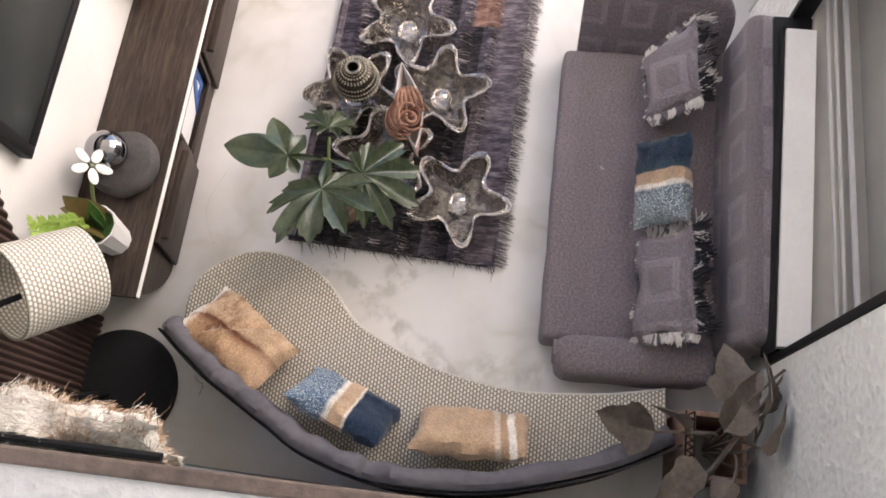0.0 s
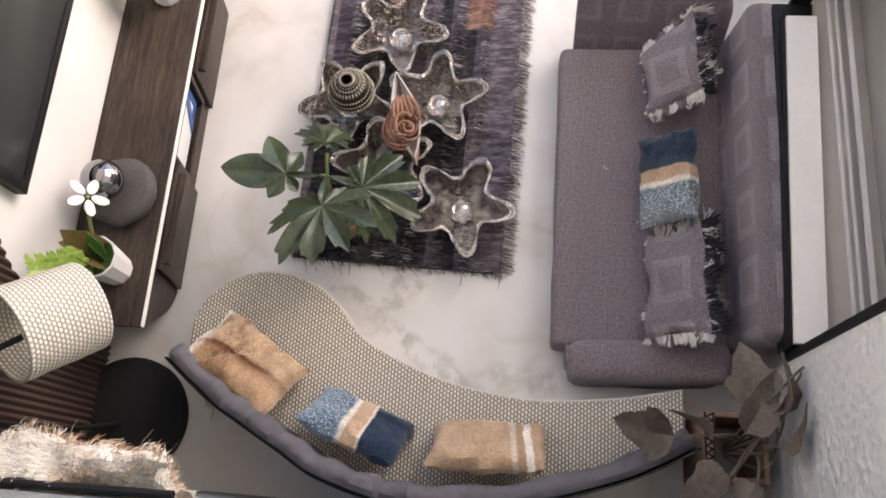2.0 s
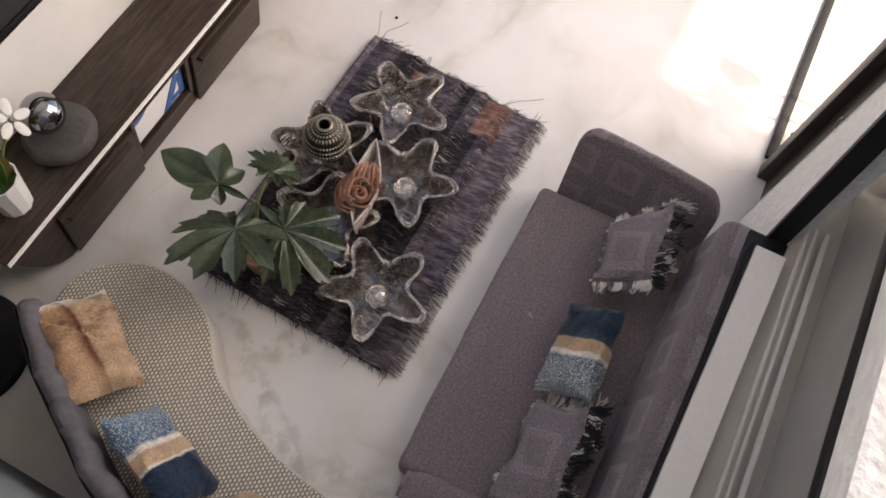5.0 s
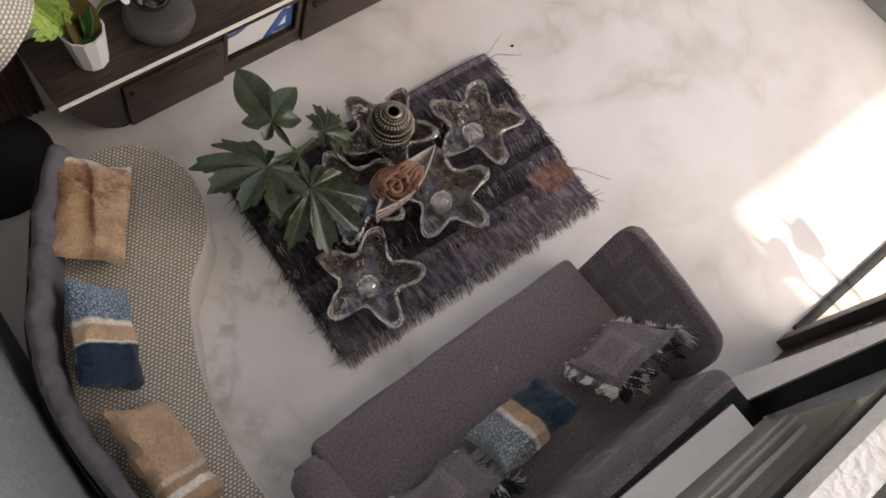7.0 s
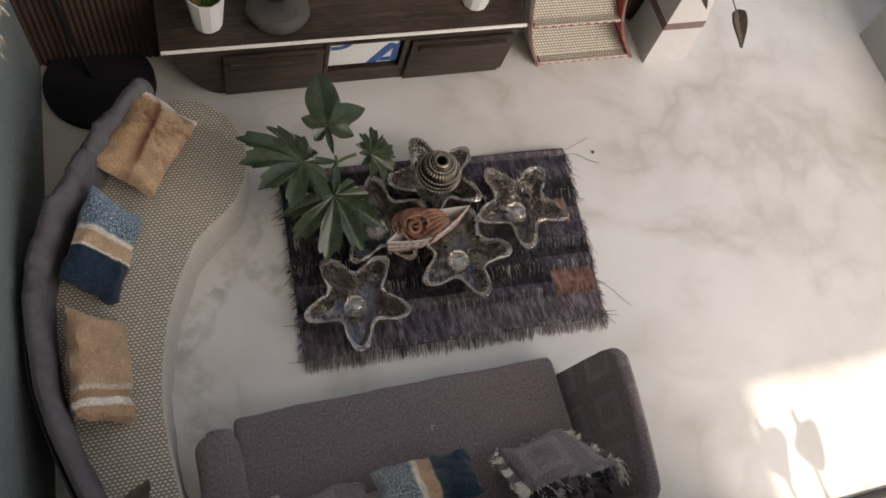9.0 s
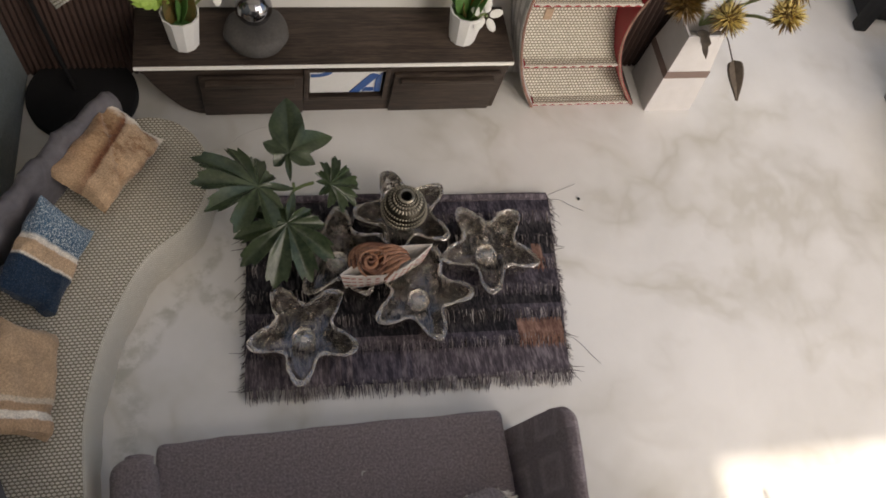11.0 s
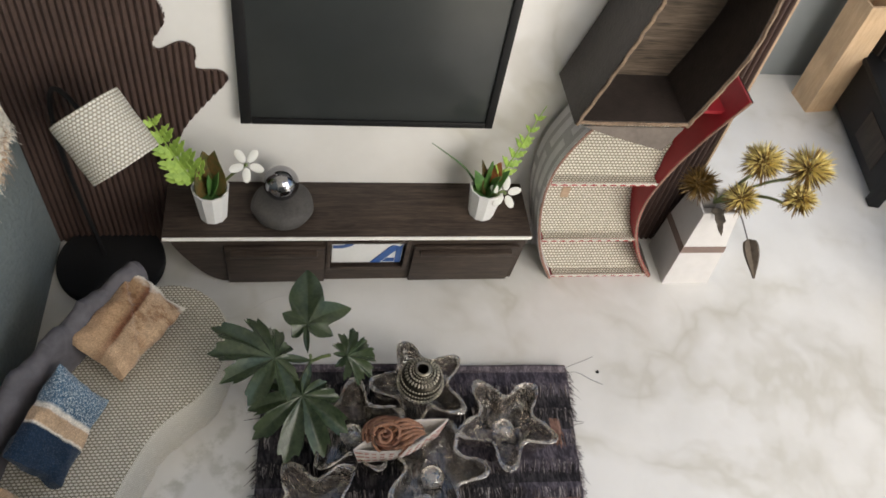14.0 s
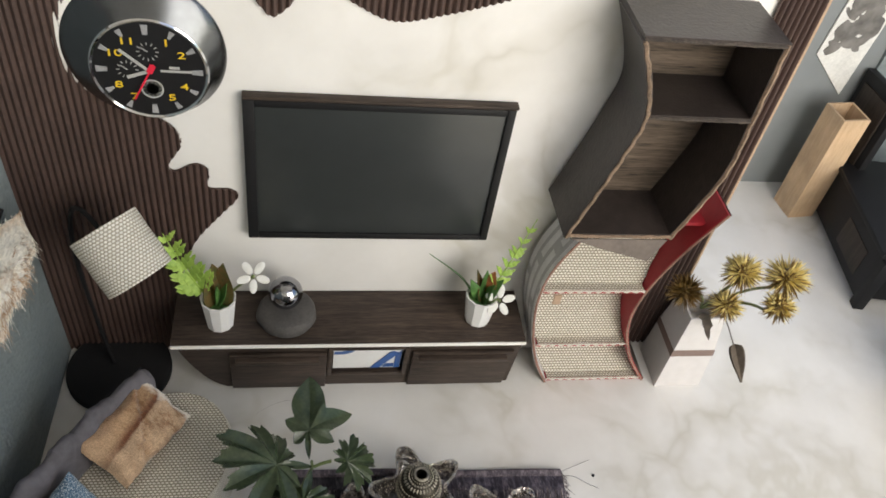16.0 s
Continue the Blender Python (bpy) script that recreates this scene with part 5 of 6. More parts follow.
# ---- floor lamp ----
def arc_lamp():
    l = thing("arc_floor_lamp", -33, 21, 0, label="black arc lamp with a cream woven drum shade", category="lamp")
    part("base", lathe([(26.8, 0), (27.2, 0.6), (27.2, 4.2), (26.6, 5.0), (25.5, 5.2)], 56), BLACK_MATT, l, "round matt black base")
    o = Vector((33, -21, 0))
    pts = [(-36, 24, 5), (-41, 30, 30), (-44, 32, 70), (-43, 31, 98), (-39, 27, 115), (-33, 19, 124), (-26, 11, 125), (-19, 3, 121)]
    part("arm", tube([p + o for p in curve(pts, 5)], 1.2, 8, 1.1), BLACK, l, "black bent arm")
    az, el, r, ln = radians(-41.9), radians(-42.6), 15.6, 27.7
    ax = Vector((math.cos(az) * math.cos(el), math.sin(az) * math.cos(el), math.sin(el)))
    u = ax.cross(Vector((0, 0, 1))).normalized()
    v = ax.cross(u)
    c = Vector((-12.8, -1.3, 117.2)) + o
    bm = bmesh.new()
    uv = bm.loops.layers.uv.verify()
    n, m = 48, 6

    def ring(k, rad):
        return [bm.verts.new(c + ax * (k / m - 0.5) * ln + (u * math.cos(2 * math.pi * i / n) + v * math.sin(2 * math.pi * i / n)) * rad) for i in range(n)]

    outer, inner = [ring(k, r + 0.12 * math.sin(k * 2)) for k in range(m + 1)], [ring(k, r - 0.9) for k in range(m + 1)]
    for rings, flip in ((outer, False), (inner, True)):
        for k in range(m):
            for i in range(n):
                j = (i + 1) % n
                q = [(k, i), (k, j), (k + 1, j), (k + 1, i)]
                f = bm.faces.new([rings[a][b] for a, b in (q[::-1] if flip else q)])
                cc = [(a, i + 1 if b == j and j == 0 else b) for a, b in q]
                for lp, (a, b) in zip(f.loops, cc[::-1] if flip else cc):
                    lp[uv].uv = (b / n * 2 * math.pi * r * MM, a / m * ln * MM)
    for k in (0, m):
        for i in range(n):
            j = (i + 1) % n
            f = [outer[k][i], outer[k][j], inner[k][j], inner[k][i]]
            bm.faces.new(f if k else f[::-1])
    part("shade", bm, SHADE_WEAVE, l, "cream woven drum shade", own_uv=True)
    return l


arc_lamp()


# ---- ribbed brown card on the feature wall ----
PITCH = 3.0


def ribbed(name, x0, x1, span, parent):
    """Upright ribs from x0 to x1; span(x) gives the stretches of height that are covered."""
    bm = bmesh.new()
    steps = 6
    n = int((x1 - x0) / PITCH * steps)
    for i in range(n):
        xa, xb = x0 + (x1 - x0) * i / n, x0 + (x1 - x0) * (i + 1) / n
        ya, yb = (WALL_Y - 0.5 - 1.5 * abs(math.sin(math.pi * x / PITCH)) for x in (xa, xb))
        for a0, a1 in span((xa + xb) / 2):
            if a1 - a0 < 0.3:
                continue
            b0, b1 = a0, a1
            p = [Vector((xa, ya, a0)), Vector((xb, yb, b0)), Vector((xb, yb, b1)), Vector((xa, ya, a1))]
            bk = [Vector((q.x, WALL_Y - 0.2, q.z)) for q in p]
            vs, bv = [bm.verts.new(q) for q in p], [bm.verts.new(q) for q in bk]
            bm.faces.new(vs)
            for k in (0, 2):
                bm.faces.new((vs[k], bv[k], bv[k + 1], vs[k + 1]) if k == 0 else (vs[k], bv[k], bv[k + 1], vs[k + 1]))
    bmesh.ops.remove_doubles(bm, verts=bm.verts[:], dist=0.01)
    cuts = [z for z in (30.0, 60.0, 105.0)]
    for z in cuts:
        bmesh.ops.bisect_plane(bm, geom=bm.verts[:] + bm.edges[:] + bm.faces[:], plane_co=(0, 0, z), plane_no=(0, 0, 1))
    for v in bm.verts:
        v.co.y += lean(v.co.z)
    return part(name, bm, BROWN_CARD, parent)


def wave_panel():
    p = thing("ribbed_wall_panel", 0, 0, 0, label="dark brown corrugated card panel with a wavy cut edge", category="wall panel")

    # the wavy edge, as a smooth line up the wall
    edge = curve([(0, 50, 0), (6, 71, 0), (13, 89, 0), (25, 106, 0), (34, 118, 0), (31, 123, 0), (21, 124, 0), (22, 134, 0), (16, 138, 0), (7, 133.5, 0), (5, 138, 0), (11, 149, 0), (8, 159, 0), (-6, 168, 0), (-24, 178, 0), (-29, 200, 0), (-26, 215, 0), (-15, 230, 0), (6, 236, 0), (30, 232, 0), (44, 222, 0), (51, 214.5, 0), (57, 218, 0), (64, 226, 0), (74, 229, 0), (84, 222, 0), (100, 215.5, 0), (120, 219.5, 0), (146, 228, 0), (175, 240, 0)], 8)

    def left(x):
        """Stretches of height covered at x, from where the edge crosses that upright line."""
        if x < -29.5:
            return [(0.2, 261), (261, 261), (261, 261)]
        cross = []
        for a, b in zip(edge, edge[1:]):
            if (a.x - x) * (b.x - x) <= 0 and a.x != b.x:
                cross.append(a.y + (b.y - a.y) * (x - a.x) / (b.x - a.x))
        cross.sort()
        low = 0.2 if x < 0 else (cross.pop(0) if cross else 261)
        marks = [low] + cross + [261]
        if len(marks) % 2:
            marks = marks[:-1]
        out = [(marks[i], marks[i + 1]) for i in range(0, len(marks) - 1, 2)]
        while len(out) < 3:
            out.append((261, 261))
        # keep the topmost stretch last
        return sorted(out)[:3]

    ribbed("corrugated_sheet", LEFT_X + 0.3, 175, left, p)
    ribbed("edge_sheet", 262, 284, lambda x: [(0.2, 261)], p)
    part("raw_edge", box(284, 285.2, WALL_Y - 2, WALL_Y + 5, 0, 261), CARD, p, "raw pale card edge")
    return p


wave_panel()


# ---- wall clock made from a watch face ----
def text_mesh(txt, size, depth=0.12):
    c = bpy.data.curves.new("tmp", "FONT")
    c.body, c.size, c.extrude, c.align_x, c.align_y, c.offset = txt, size, depth, "CENTER", "CENTER", 0.03
    ob = new("tmp", c)
    me = bpy.data.meshes.new_from_object(ob.evaluated_get(bpy.context.evaluated_depsgraph_get()))
    bm = bmesh.new()
    bm.from_mesh(me)
    bpy.data.objects.remove(ob)
    bpy.data.curves.remove(c)
    bpy.data.meshes.remove(me)
    return bm


YELLOW = paint("yellow_numerals", (0.75, 0.50, 0.03), 0.5, vary=0.05, relief=0)
DIAL = paint("black_dial", (0.010, 0.010, 0.011), 0.35, vary=0.2, relief=0)
RED = paint("red_hand", (0.65, 0.02, 0.05), 0.4, vary=0.05, relief=0)
SILVER = paint("silver_marks", (0.62, 0.62, 0.60), 0.35, 0.4, vary=0.1, relief=0)


MARKS = paint("grey_hour_marks", (0.36, 0.36, 0.37), 0.4, 0.2, vary=0.25, grain=1.0, relief=0)


def wall_clock():
    # in its own frame the face lies in x and y and looks along +z
    c = thing("wall_clock", 4, WALL_Y, 192, rx=90, label="round wall clock with chrome case, black dial and yellow numerals", category="clock")
    n = 72
    def ring(r, z, dx=0, dy=0):
        return [(r * math.cos(2 * math.pi * i / n) + dx, r * math.sin(2 * math.pi * i / n) + dy, z) for i in range(n)]
    part("case", loft([ring(31.5, 0, -2.5, 4), ring(31.8, 1.5, -2.5, 4), ring(31, 2.6, -2.4, 3.8), ring(29, 4, -2, 3.2), ring(25, 7.0, -0.8, 1.4), ring(22.6, 8.8), ring(21.8, 9.4), ring(21.2, 9.0)]), STEEL, c, "flared chrome case")
    part("white_ring", loft([ring(31.0, -0.2, -5.6, 5.6), ring(31.2, 1.0, -5.6, 5.6), ring(29.5, 1.8, -5.2, 5.2), ring(20, 1.8, -3, 4)]), WHITE, c, "white rim beside the chrome case")
    part("bright_edge", loft([ring(22.7, 8.7), ring(22.9, 9.2), ring(22.3, 9.7), ring(21.5, 9.3)], True, False), CHROME, c, "polished edge round the dial")
    part("dial", lathe([(21.3, 8.0), (21.3, 9.05)], 64), DIAL, c, "black dial")
    top = 9.1

    def on(bm, ang, r, turn=True):
        a = radians(90 - ang)
        return moved(bm, Matrix.Translation((r * math.cos(a), r * math.sin(a), top)) @ Matrix.Rotation(radians(-ang) if turn else 0, 4, "Z"))

    for h in range(12):
        big = h % 3 == 0
        w0, w1, ln = (0.9, 1.3, 2.1) if big else (0.5, 1.15, 1.6)
        part("hour_mark", on(loft([[(-w0, -ln, z), (w0, -ln, z), (w1, ln, z), (-w1, ln, z)] for z in (0, 0.35)]), h * 30, 18.6 if not big else 18.2), MARKS, c, smooth=False)
        if not big:
            part("numeral", on(moved(text_mesh(str(h), 5.0), Matrix.Diagonal((1.35, 0.85, 1, 1))), h * 30, 14.6, False), YELLOW, c, smooth=False)
    for ang, r, rad in ((0, 8.5, 4.2), (270, 8.5, 4.2)):
        bm = bmesh.new()
        for k in range(12):
            bm = merge(bm, moved(box(-0.18, 0.18, rad - 1.2, rad, 0, 0.15), Matrix.Rotation(k * math.pi / 6, 4, "Z")))
        bm = merge(bm, moved(box(-0.2, 0.2, 0, rad * 0.7, 0.05, 0.25), Matrix.Rotation(0.9, 4, "Z")))
        part("small_dial", on(bm, ang, r, False), SILVER, c, smooth=False)
    bm = loft([[(q[0], q[1], q[2]) for q in ring(4.4, 0)], ring(4.4, 0.2), ring(3.8, 0.2), ring(3.8, 0)])
    for k in range(12):
        bm = merge(bm, moved(box(-0.15, 0.15, 2.6, 3.5, 0, 0.15), Matrix.Rotation(k * math.pi / 6, 4, "Z")))
    part("small_dial", on(bm, 180, 8.6, False), SILVER, c, smooth=False)
    # printed words too small to read, as bars
    part("printed_bar", moved(merge(box(-2, 2, 0.7, 1.9, 0, 0.1), box(-5.5, 6.5, -0.8, 0.2, 0, 0.1)), shift(9.5, 0.3, top)), SILVER, c, smooth=False)
    part("hour_hand", moved(merge(box(-0.7, 0.7, 0, 9.5, 0.3, 0.6)), Matrix.Translation((0, 0, top)) @ Matrix.Rotation(radians(110), 4, "Z")), SILVER, c)
    part("minute_hand", moved(merge(box(-0.6, 0.6, 0, 14, 0.7, 1.0)), Matrix.Translation((0, 0, top)) @ Matrix.Rotation(radians(48), 4, "Z")), SILVER, c)
    part("second_hand", moved(merge(box(-0.35, 0.35, -4, 15, 1.1, 1.3), box(-1.2, 1.2, -3.5, 0.5, 1.1, 1.35)), Matrix.Translation((0, 0, top)) @ Matrix.Rotation(radians(152), 4, "Z")), RED, c)
    return c


wall_clock()


# ---- curved card shelves ----
def side_sheet(line, y0, y1, t):
    """An upright sheet whose front edge follows the line of (x, z)."""
    pts = curve([(x, z, 0) for x, z in line], 7)
    loops = []
    for i, p in enumerate(pts):
        d = (pts[min(i + 1, len(pts) - 1)] - pts[max(i - 1, 0)]).normalized()
        nrm = Vector((d.y, -d.x, 0))
        a, b = p - nrm * t / 2, p + nrm * t / 2
        loops.append([(a.x, y0, a.y), (b.x, y0, b.y), (b.x, y1, b.y), (a.x, y1, a.y)])
    return loft(loops), pts


def scallop(x0, x1, y, top, low, amp=0.55, period=5.2):
    """An upright ribbon whose lower edge is cut in waves."""
    n = int((x1 - x0) / 0.6)
    rows = []
    for i in range(n + 1):
        x = x0 + (x1 - x0) * i / n
        z = low + amp * math.sin(2 * math.pi * (x - x0) / period)
        rows.append([(x, y, top), (x, y - 0.5, top - 0.3), (x, y - 0.5, z), (x, y, z)])
    return loft(rows)


RAW_EDGE = paint("raw_red_brown_edge", (0.27, 0.15, 0.115), 0.85, vary=0.5, grain=1.2, relief=0.4)


def lower_shelf():
    s = thing("curved_shelf", 238, 9, 0, label="wavy red card shelf with woven cream shelf boards", category="shelf")
    o = Vector((-238, -9, 0))
    front, back = 9.0, WALL_Y - 2.6
    left = [(207, 0.2), (197.5, 20), (191, 42), (187, 68), (188.5, 92), (197, 114), (206, 127)]
    right = [(268, 0.2), (254, 22), (245, 45), (243, 66), (248, 90), (257.5, 113), (270, 136)]
    for line, name, lab, mat in ((left, "side", "grey checked outer side", GREY_PRINT), (right, "side", "red inner side", RED_CARD)):
        bm, pts = side_sheet(line, front, back, 2.0)
        moved(bm, Matrix.Translation(o))
        part(name, bm, mat, s, lab)
        if mat is RED_CARD:
            skin, _ = side_sheet([(x + 1.35, z - 0.3) for x, z in line], front + 0.3, back, 0.6)
            part("outer_skin", moved(skin, Matrix.Translation(o)), DARK_WOOD_V, s, "dark outer skin")
        part("edge_band", moved(tube([(p.x, front - 0.2, p.y) for p in pts], 0.75, 5), Matrix.Translation(o)), RAW_EDGE, s, "raw corrugated card edge")
    for z, x0, x1 in ((0.2, 207.5, 267), (33, 194.5, 248.5), (78, 188.5, 244.5)):
        board = part("shelf_board", moved(box(x0, x1, front + 0.3, back, z + 0.2, z + 2.2), Matrix.Translation(o)), RED_CARD, s, smooth=False)
        part("woven_cover", moved(box(x0 + 0.6, x1 - 0.6, front + 0.8, back, z + 2.2, z + 2.7), Matrix.Translation(o)), WEAVE, board, "cream woven cover", smooth=False)
        part("scalloped_edge", moved(scallop(x0, x1, front + 0.2, z + 2.7, z + 1.5), Matrix.Translation(o)), FINE_WEAVE, board, "wavy cream cloth edge")
    part("card_tab", moved(box(195, 199, front - 0.6, front + 0.4, 70.5, 77.5), Matrix.Translation(o)), CARD, s, "small brown card tab", smooth=False)
    part("top_flap", moved(box(205, 270, 14, back, 124, 126), Matrix.Translation(o) @ shift(0, 0, 0)), RED_CARD, s, smooth=False)
    part("back_board", moved(box(196, 258, back - 1.0, back, 2, 122), Matrix.Translation(o)), GREY_PRINT, s, "grey back board", smooth=False)

    def edge_at(line, z):
        pts = curve([(x, zz, 0) for x, zz in line], 7)
        return min(pts, key=lambda p: abs(p.y - z)).x
    # woven panels lean back from front to wall, added to catch the light
    for z0, z1 in ((2.8, 32.5), (35.8, 77.5), (80.8, 122)):
        rows = []
        for k in range(9):
            f = k / 8
            z = z0 + (z1 - z0) * f
            y = front + 5 + (back - 6.5 - front) * f
            xa, xb = edge_at(left, z) + 1.2, edge_at(right, z) - 1.2
            rows.append([(xa, y, z), (xb, y, z), (xb, y + 0.8, z), (xa, y + 0.8, z)])
        part("woven_panel", moved(loft(rows), Matrix.Translation(o)), WEAVE, s, "cream woven panel", smooth=False)
    return s


lower_shelf()


SHELF_SKIN = paint("dark_card_skin", (0.042, 0.033, 0.030), 0.36, vary=0.35, grain=0.25, relief=0.6, spec=0.45)
SHELF_STREAK = wood("streaked_card", (0.016, 0.012, 0.010), (0.20, 0.152, 0.115), 0.6, "x", 0.7)
FLAP = paint("flap_card", (0.13, 0.105, 0.09), 0.75, vary=0.3, grain=0.4)
SHELF_EDGE = paint("scuffed_card_edge", (0.055, 0.042, 0.034), 0.8, vary=0.7, grain=0.9, relief=0.4)
CARD_BROWN = paint("torn_brown_card", (0.21, 0.145, 0.10), 0.85, vary=0.55, grain=1.1, relief=0.4)


def upper_shelf():
    s = thing("wall_shelf", 220, 18, 128.2, label="dark wood-grain card wall shelf with curved sides and raw edges", category="shelf")
    o = Vector((-220, -18, -128.2))
    front, back = 0.0, WALL_Y - 2.4
    left = [(186, 128.4), (193, 152), (200, 178), (203.5, 197), (199.5, 214), (191.5, 233)]
    right = [(238, 128.4), (245.5, 150), (251, 172), (251, 199), (250.5, 235)]
    for line, t in ((left, 2.4), (right, 2.4)):
        bm, pts = side_sheet(line, front, back, t)
        part("side", moved(bm, Matrix.Translation(o)), SHELF_SKIN, s)
        part("edge_band", moved(tube([(p.x + 0.35 * math.sin(i * 2.1), front - 0.1, p.y) for i, p in enumerate(pts)], 1.0, 5), Matrix.Translation(o)), CARD_BROWN, s, "raw corrugated card edge")
    for z, x0, x1 in ((128.4, 186, 239), (197, 204, 250), (233, 191, 252)):
        part("shelf_board", moved(box(x0, x1, front + 0.2, back, z, z + 2.4), Matrix.Translation(o)), SHELF_SKIN, s, smooth=False)
        part("edge_band", moved(tube([(x0 + (x1 - x0) * k / 24, front - 0.1, z + 1.1 + 0.5 * noise.noise(Vector((k * 0.7, z, 3)))) for k in range(25)], 0.85, 5), Matrix.Translation(o)), CARD_BROWN if z < 130 else SHELF_EDGE, s, "scuffed raw card edge")
    def at_height(line, z):
        pts = curve([(x, zz, 0) for x, zz in line], 7)
        return min(pts, key=lambda p: abs(p.y - z)).x
    levels = [129 + 106 * k / 16 for k in range(17)]
    loops = [[(at_height(left, z), y0, z), (at_height(right, z), y0, z), (at_height(right, z), y0 + 1.4, z), (at_height(left, z), y0 + 1.4, z)] for y0 in (back - 1.4,) for z in levels]
    part("back_board", moved(loft(loops), Matrix.Translation(o)), SHELF_STREAK, s, smooth=False)
    part("hanging_flap", moved(loft([[(0, y, 0), (49, y, 0), (40, y, -11), (16, y, -5)] for y in (-0.6, 0.4)]), Matrix.Translation(o + Vector((188, -0.4, 128.2))) @ pose(0, 0, 0, -25)), FLAP, s, "loose grey-brown card flap", smooth=False)
    return s


upper_shelf()


# ---- on the bench ----
def flower(bm_parent, centre, r, facing, seed):
    """Five rounded white petals round a small green eye."""
    m = frame_of((0, 0, 0), Vector(facing).cross(Vector((0.2, 0.1, 1))).normalized(), Vector((0, 0, 1)))
    n = Vector(facing).normalized()
    u = n.cross(Vector((0.1, 0.3, 1))).normalized()
    w = n.cross(u)
    rot = Matrix((u, w, n)).transposed().to_4x4()
    head = part("flower", moved(lathe([(0.4, -0.6), (1.0, 0), (0.7, 0.8), (0.2, 1.0)], 10), Matrix.Translation(centre) @ rot), STALK, bm_parent)
    for k in range(5):
        a = 2 * math.pi * k / 5 + seed
        bm = bmesh.new()
        bmesh.ops.create_uvsphere(bm, u_segments=10, v_segments=7, radius=1)
        bmesh.ops.scale(bm, vec=(r * 0.43, r * 0.25, 0.6), verts=bm.verts)
        for v in bm.verts:
            v.co.z += 0.03 * v.co.x * v.co.x
        moved(bm, Matrix.Translation(centre) @ rot @ Matrix.Rotation(a, 4, "Z") @ Matrix.Translation((r * 0.58, 0, 0.3)))
        part("petal", bm, PETAL, head, "white petal")


def pot(name_label, x, y, seed):
    p = thing("potted_plant", x, y, 49.0, label=name_label, category="plant", group="potted plants on the bench")
    n = 11
    def ring(r, z):
        return [(r * math.cos(2 * math.pi * i / n + seed), r * math.sin(2 * math.pi * i / n + seed), z) for i in range(n)]
    part("pot", loft([ring(6.4, 0), ring(6.8, 0.5), ring(8.8, 19), ring(9.0, 20), ring(8.2, 20), ring(7.6, 16)]), PORCELAIN, p, "faceted white pot", smooth=False)
    part("soil", lathe([(7.5, 15.6), (7.4, 16.6)], 14), LEAF_MID, p)
    return p


def fern_spray(p, pts, size, mat, n=9, seed=0):
    line = curve(pts, 6)
    stem = part("spray", tube(line, 0.5, 6, 0.25), mat, p)
    rnd = random.Random(seed)
    for k in range(n):
        i = int((0.25 + 0.72 * k / n) * (len(line) - 1))
        d = (line[min(i + 1, len(line) - 1)] - line[i - 1]).normalized()
        for s in (1, -1):
            side = d.cross(Vector((0.2, -1, 0.3))).normalized() * s
            ln = size * (1 - 0.55 * k / n)
            end = line[i] + (side * 0.8 + d * 0.75).normalized() * ln
            part("leaflet", moved(leaf(ln, ln * 0.62, 3, 0.45, 0.08, 0.1, seed + k), aim(line[i], end, 35 * s)), mat, stem)


a = pot("white pot with lime fern, red-green leaf and white flower", 23.5, 15, 0.3)
fern_spray(a, [(-3, 0, 17), (-9, -2, 32), (-15, -5, 52), (-20, -8, 72)], 13, LEAF_LIME, 9, 2)
for k, (end, wid) in enumerate((((-3, 4, 44), 17), ((4, 4, 42), 15), ((7, -3, 35), 7), ((1, -5, 33), 6))):
    part("leaf", moved(leaf(27 if k < 2 else 20, wid, 1, 0, -0.05, 0.2, k), aim((0, 0, 15), end, 20 * k)), LEAF_RED if k < 2 else LEAF_MID, a)
part("flower_stem", tube(curve([(2, 0, 16), (9, -1, 28), (17, -3, 38)], 5), 0.7, 6), STALK, a)
flower(a, Vector((17.8, -3.2, 39)), 8.4, (0.25, -0.75, 0.75), 0.3)

b = pot("white pot with pale fern, long blade and white flower", 159, 17, 0.1)
fern_spray(b, [(2, 0, 17), (8, 1, 34), (14, 3, 52), (19.5, 4, 71)], 8.5, LEAF_LIME, 7, 5)
part("blade", tube(curve([(-3, 2, 15), (-12, 6, 27), (-30, 10.3, 39.8)], 6), 0.9, 6, 0.15), LEAF_MID, b, "long thin blade")
for k, (end, wid, mat) in enumerate((((-6, 3, 36), 9, LEAF_RED), ((-1, 3, 44), 9, LEAF_MID), ((6, 2, 43), 13, LEAF_RUST), ((9, -3, 35), 9, LEAF_MID), ((3, -6, 31), 8, LEAF_MID), ((-7, -3, 30), 7, LEAF_MID))):
    part("leaf", moved(leaf(22, wid, 1, 0, -0.05, 0.2, k + 9), aim((0, 0, 15), end, 15 * k)), mat, b)
part("flower_stem", tube(curve([(2, -3, 16), (5, -6, 22), (7.5, -4, 21)], 5), 0.7, 6), STALK, b)
flower(b, Vector((8.0, -5.0, 20.5)), 8.8, (0.1, -0.85, 0.6), 0.9)


def stone_and_ball():
    bm = lathe([(11, 0), (14.2, 1.2), (15.3, 3.6), (15.0, 6.3), (13.2, 8.6), (9, 9.8), (3, 10.1)], 40)
    for v in bm.verts:
        v.co += noise.noise_vector(v.co * 0.12) * 0.7
    solo("flat_stone", bm, STONE, "flat round grey pebble on the bench", "stone", at=pose(57 * MM, 17.5 * MM, 49.3 * MM))
    bm = bmesh.new()
    bmesh.ops.create_uvsphere(bm, u_segments=40, v_segments=24, radius=8.6)
    solo("mirror_ball", bm, DARK_CHROME, "dark mirror-bright metal ball on a grey pebble", "ball", at=pose(56.5 * MM, 19 * MM, 68.0 * MM))


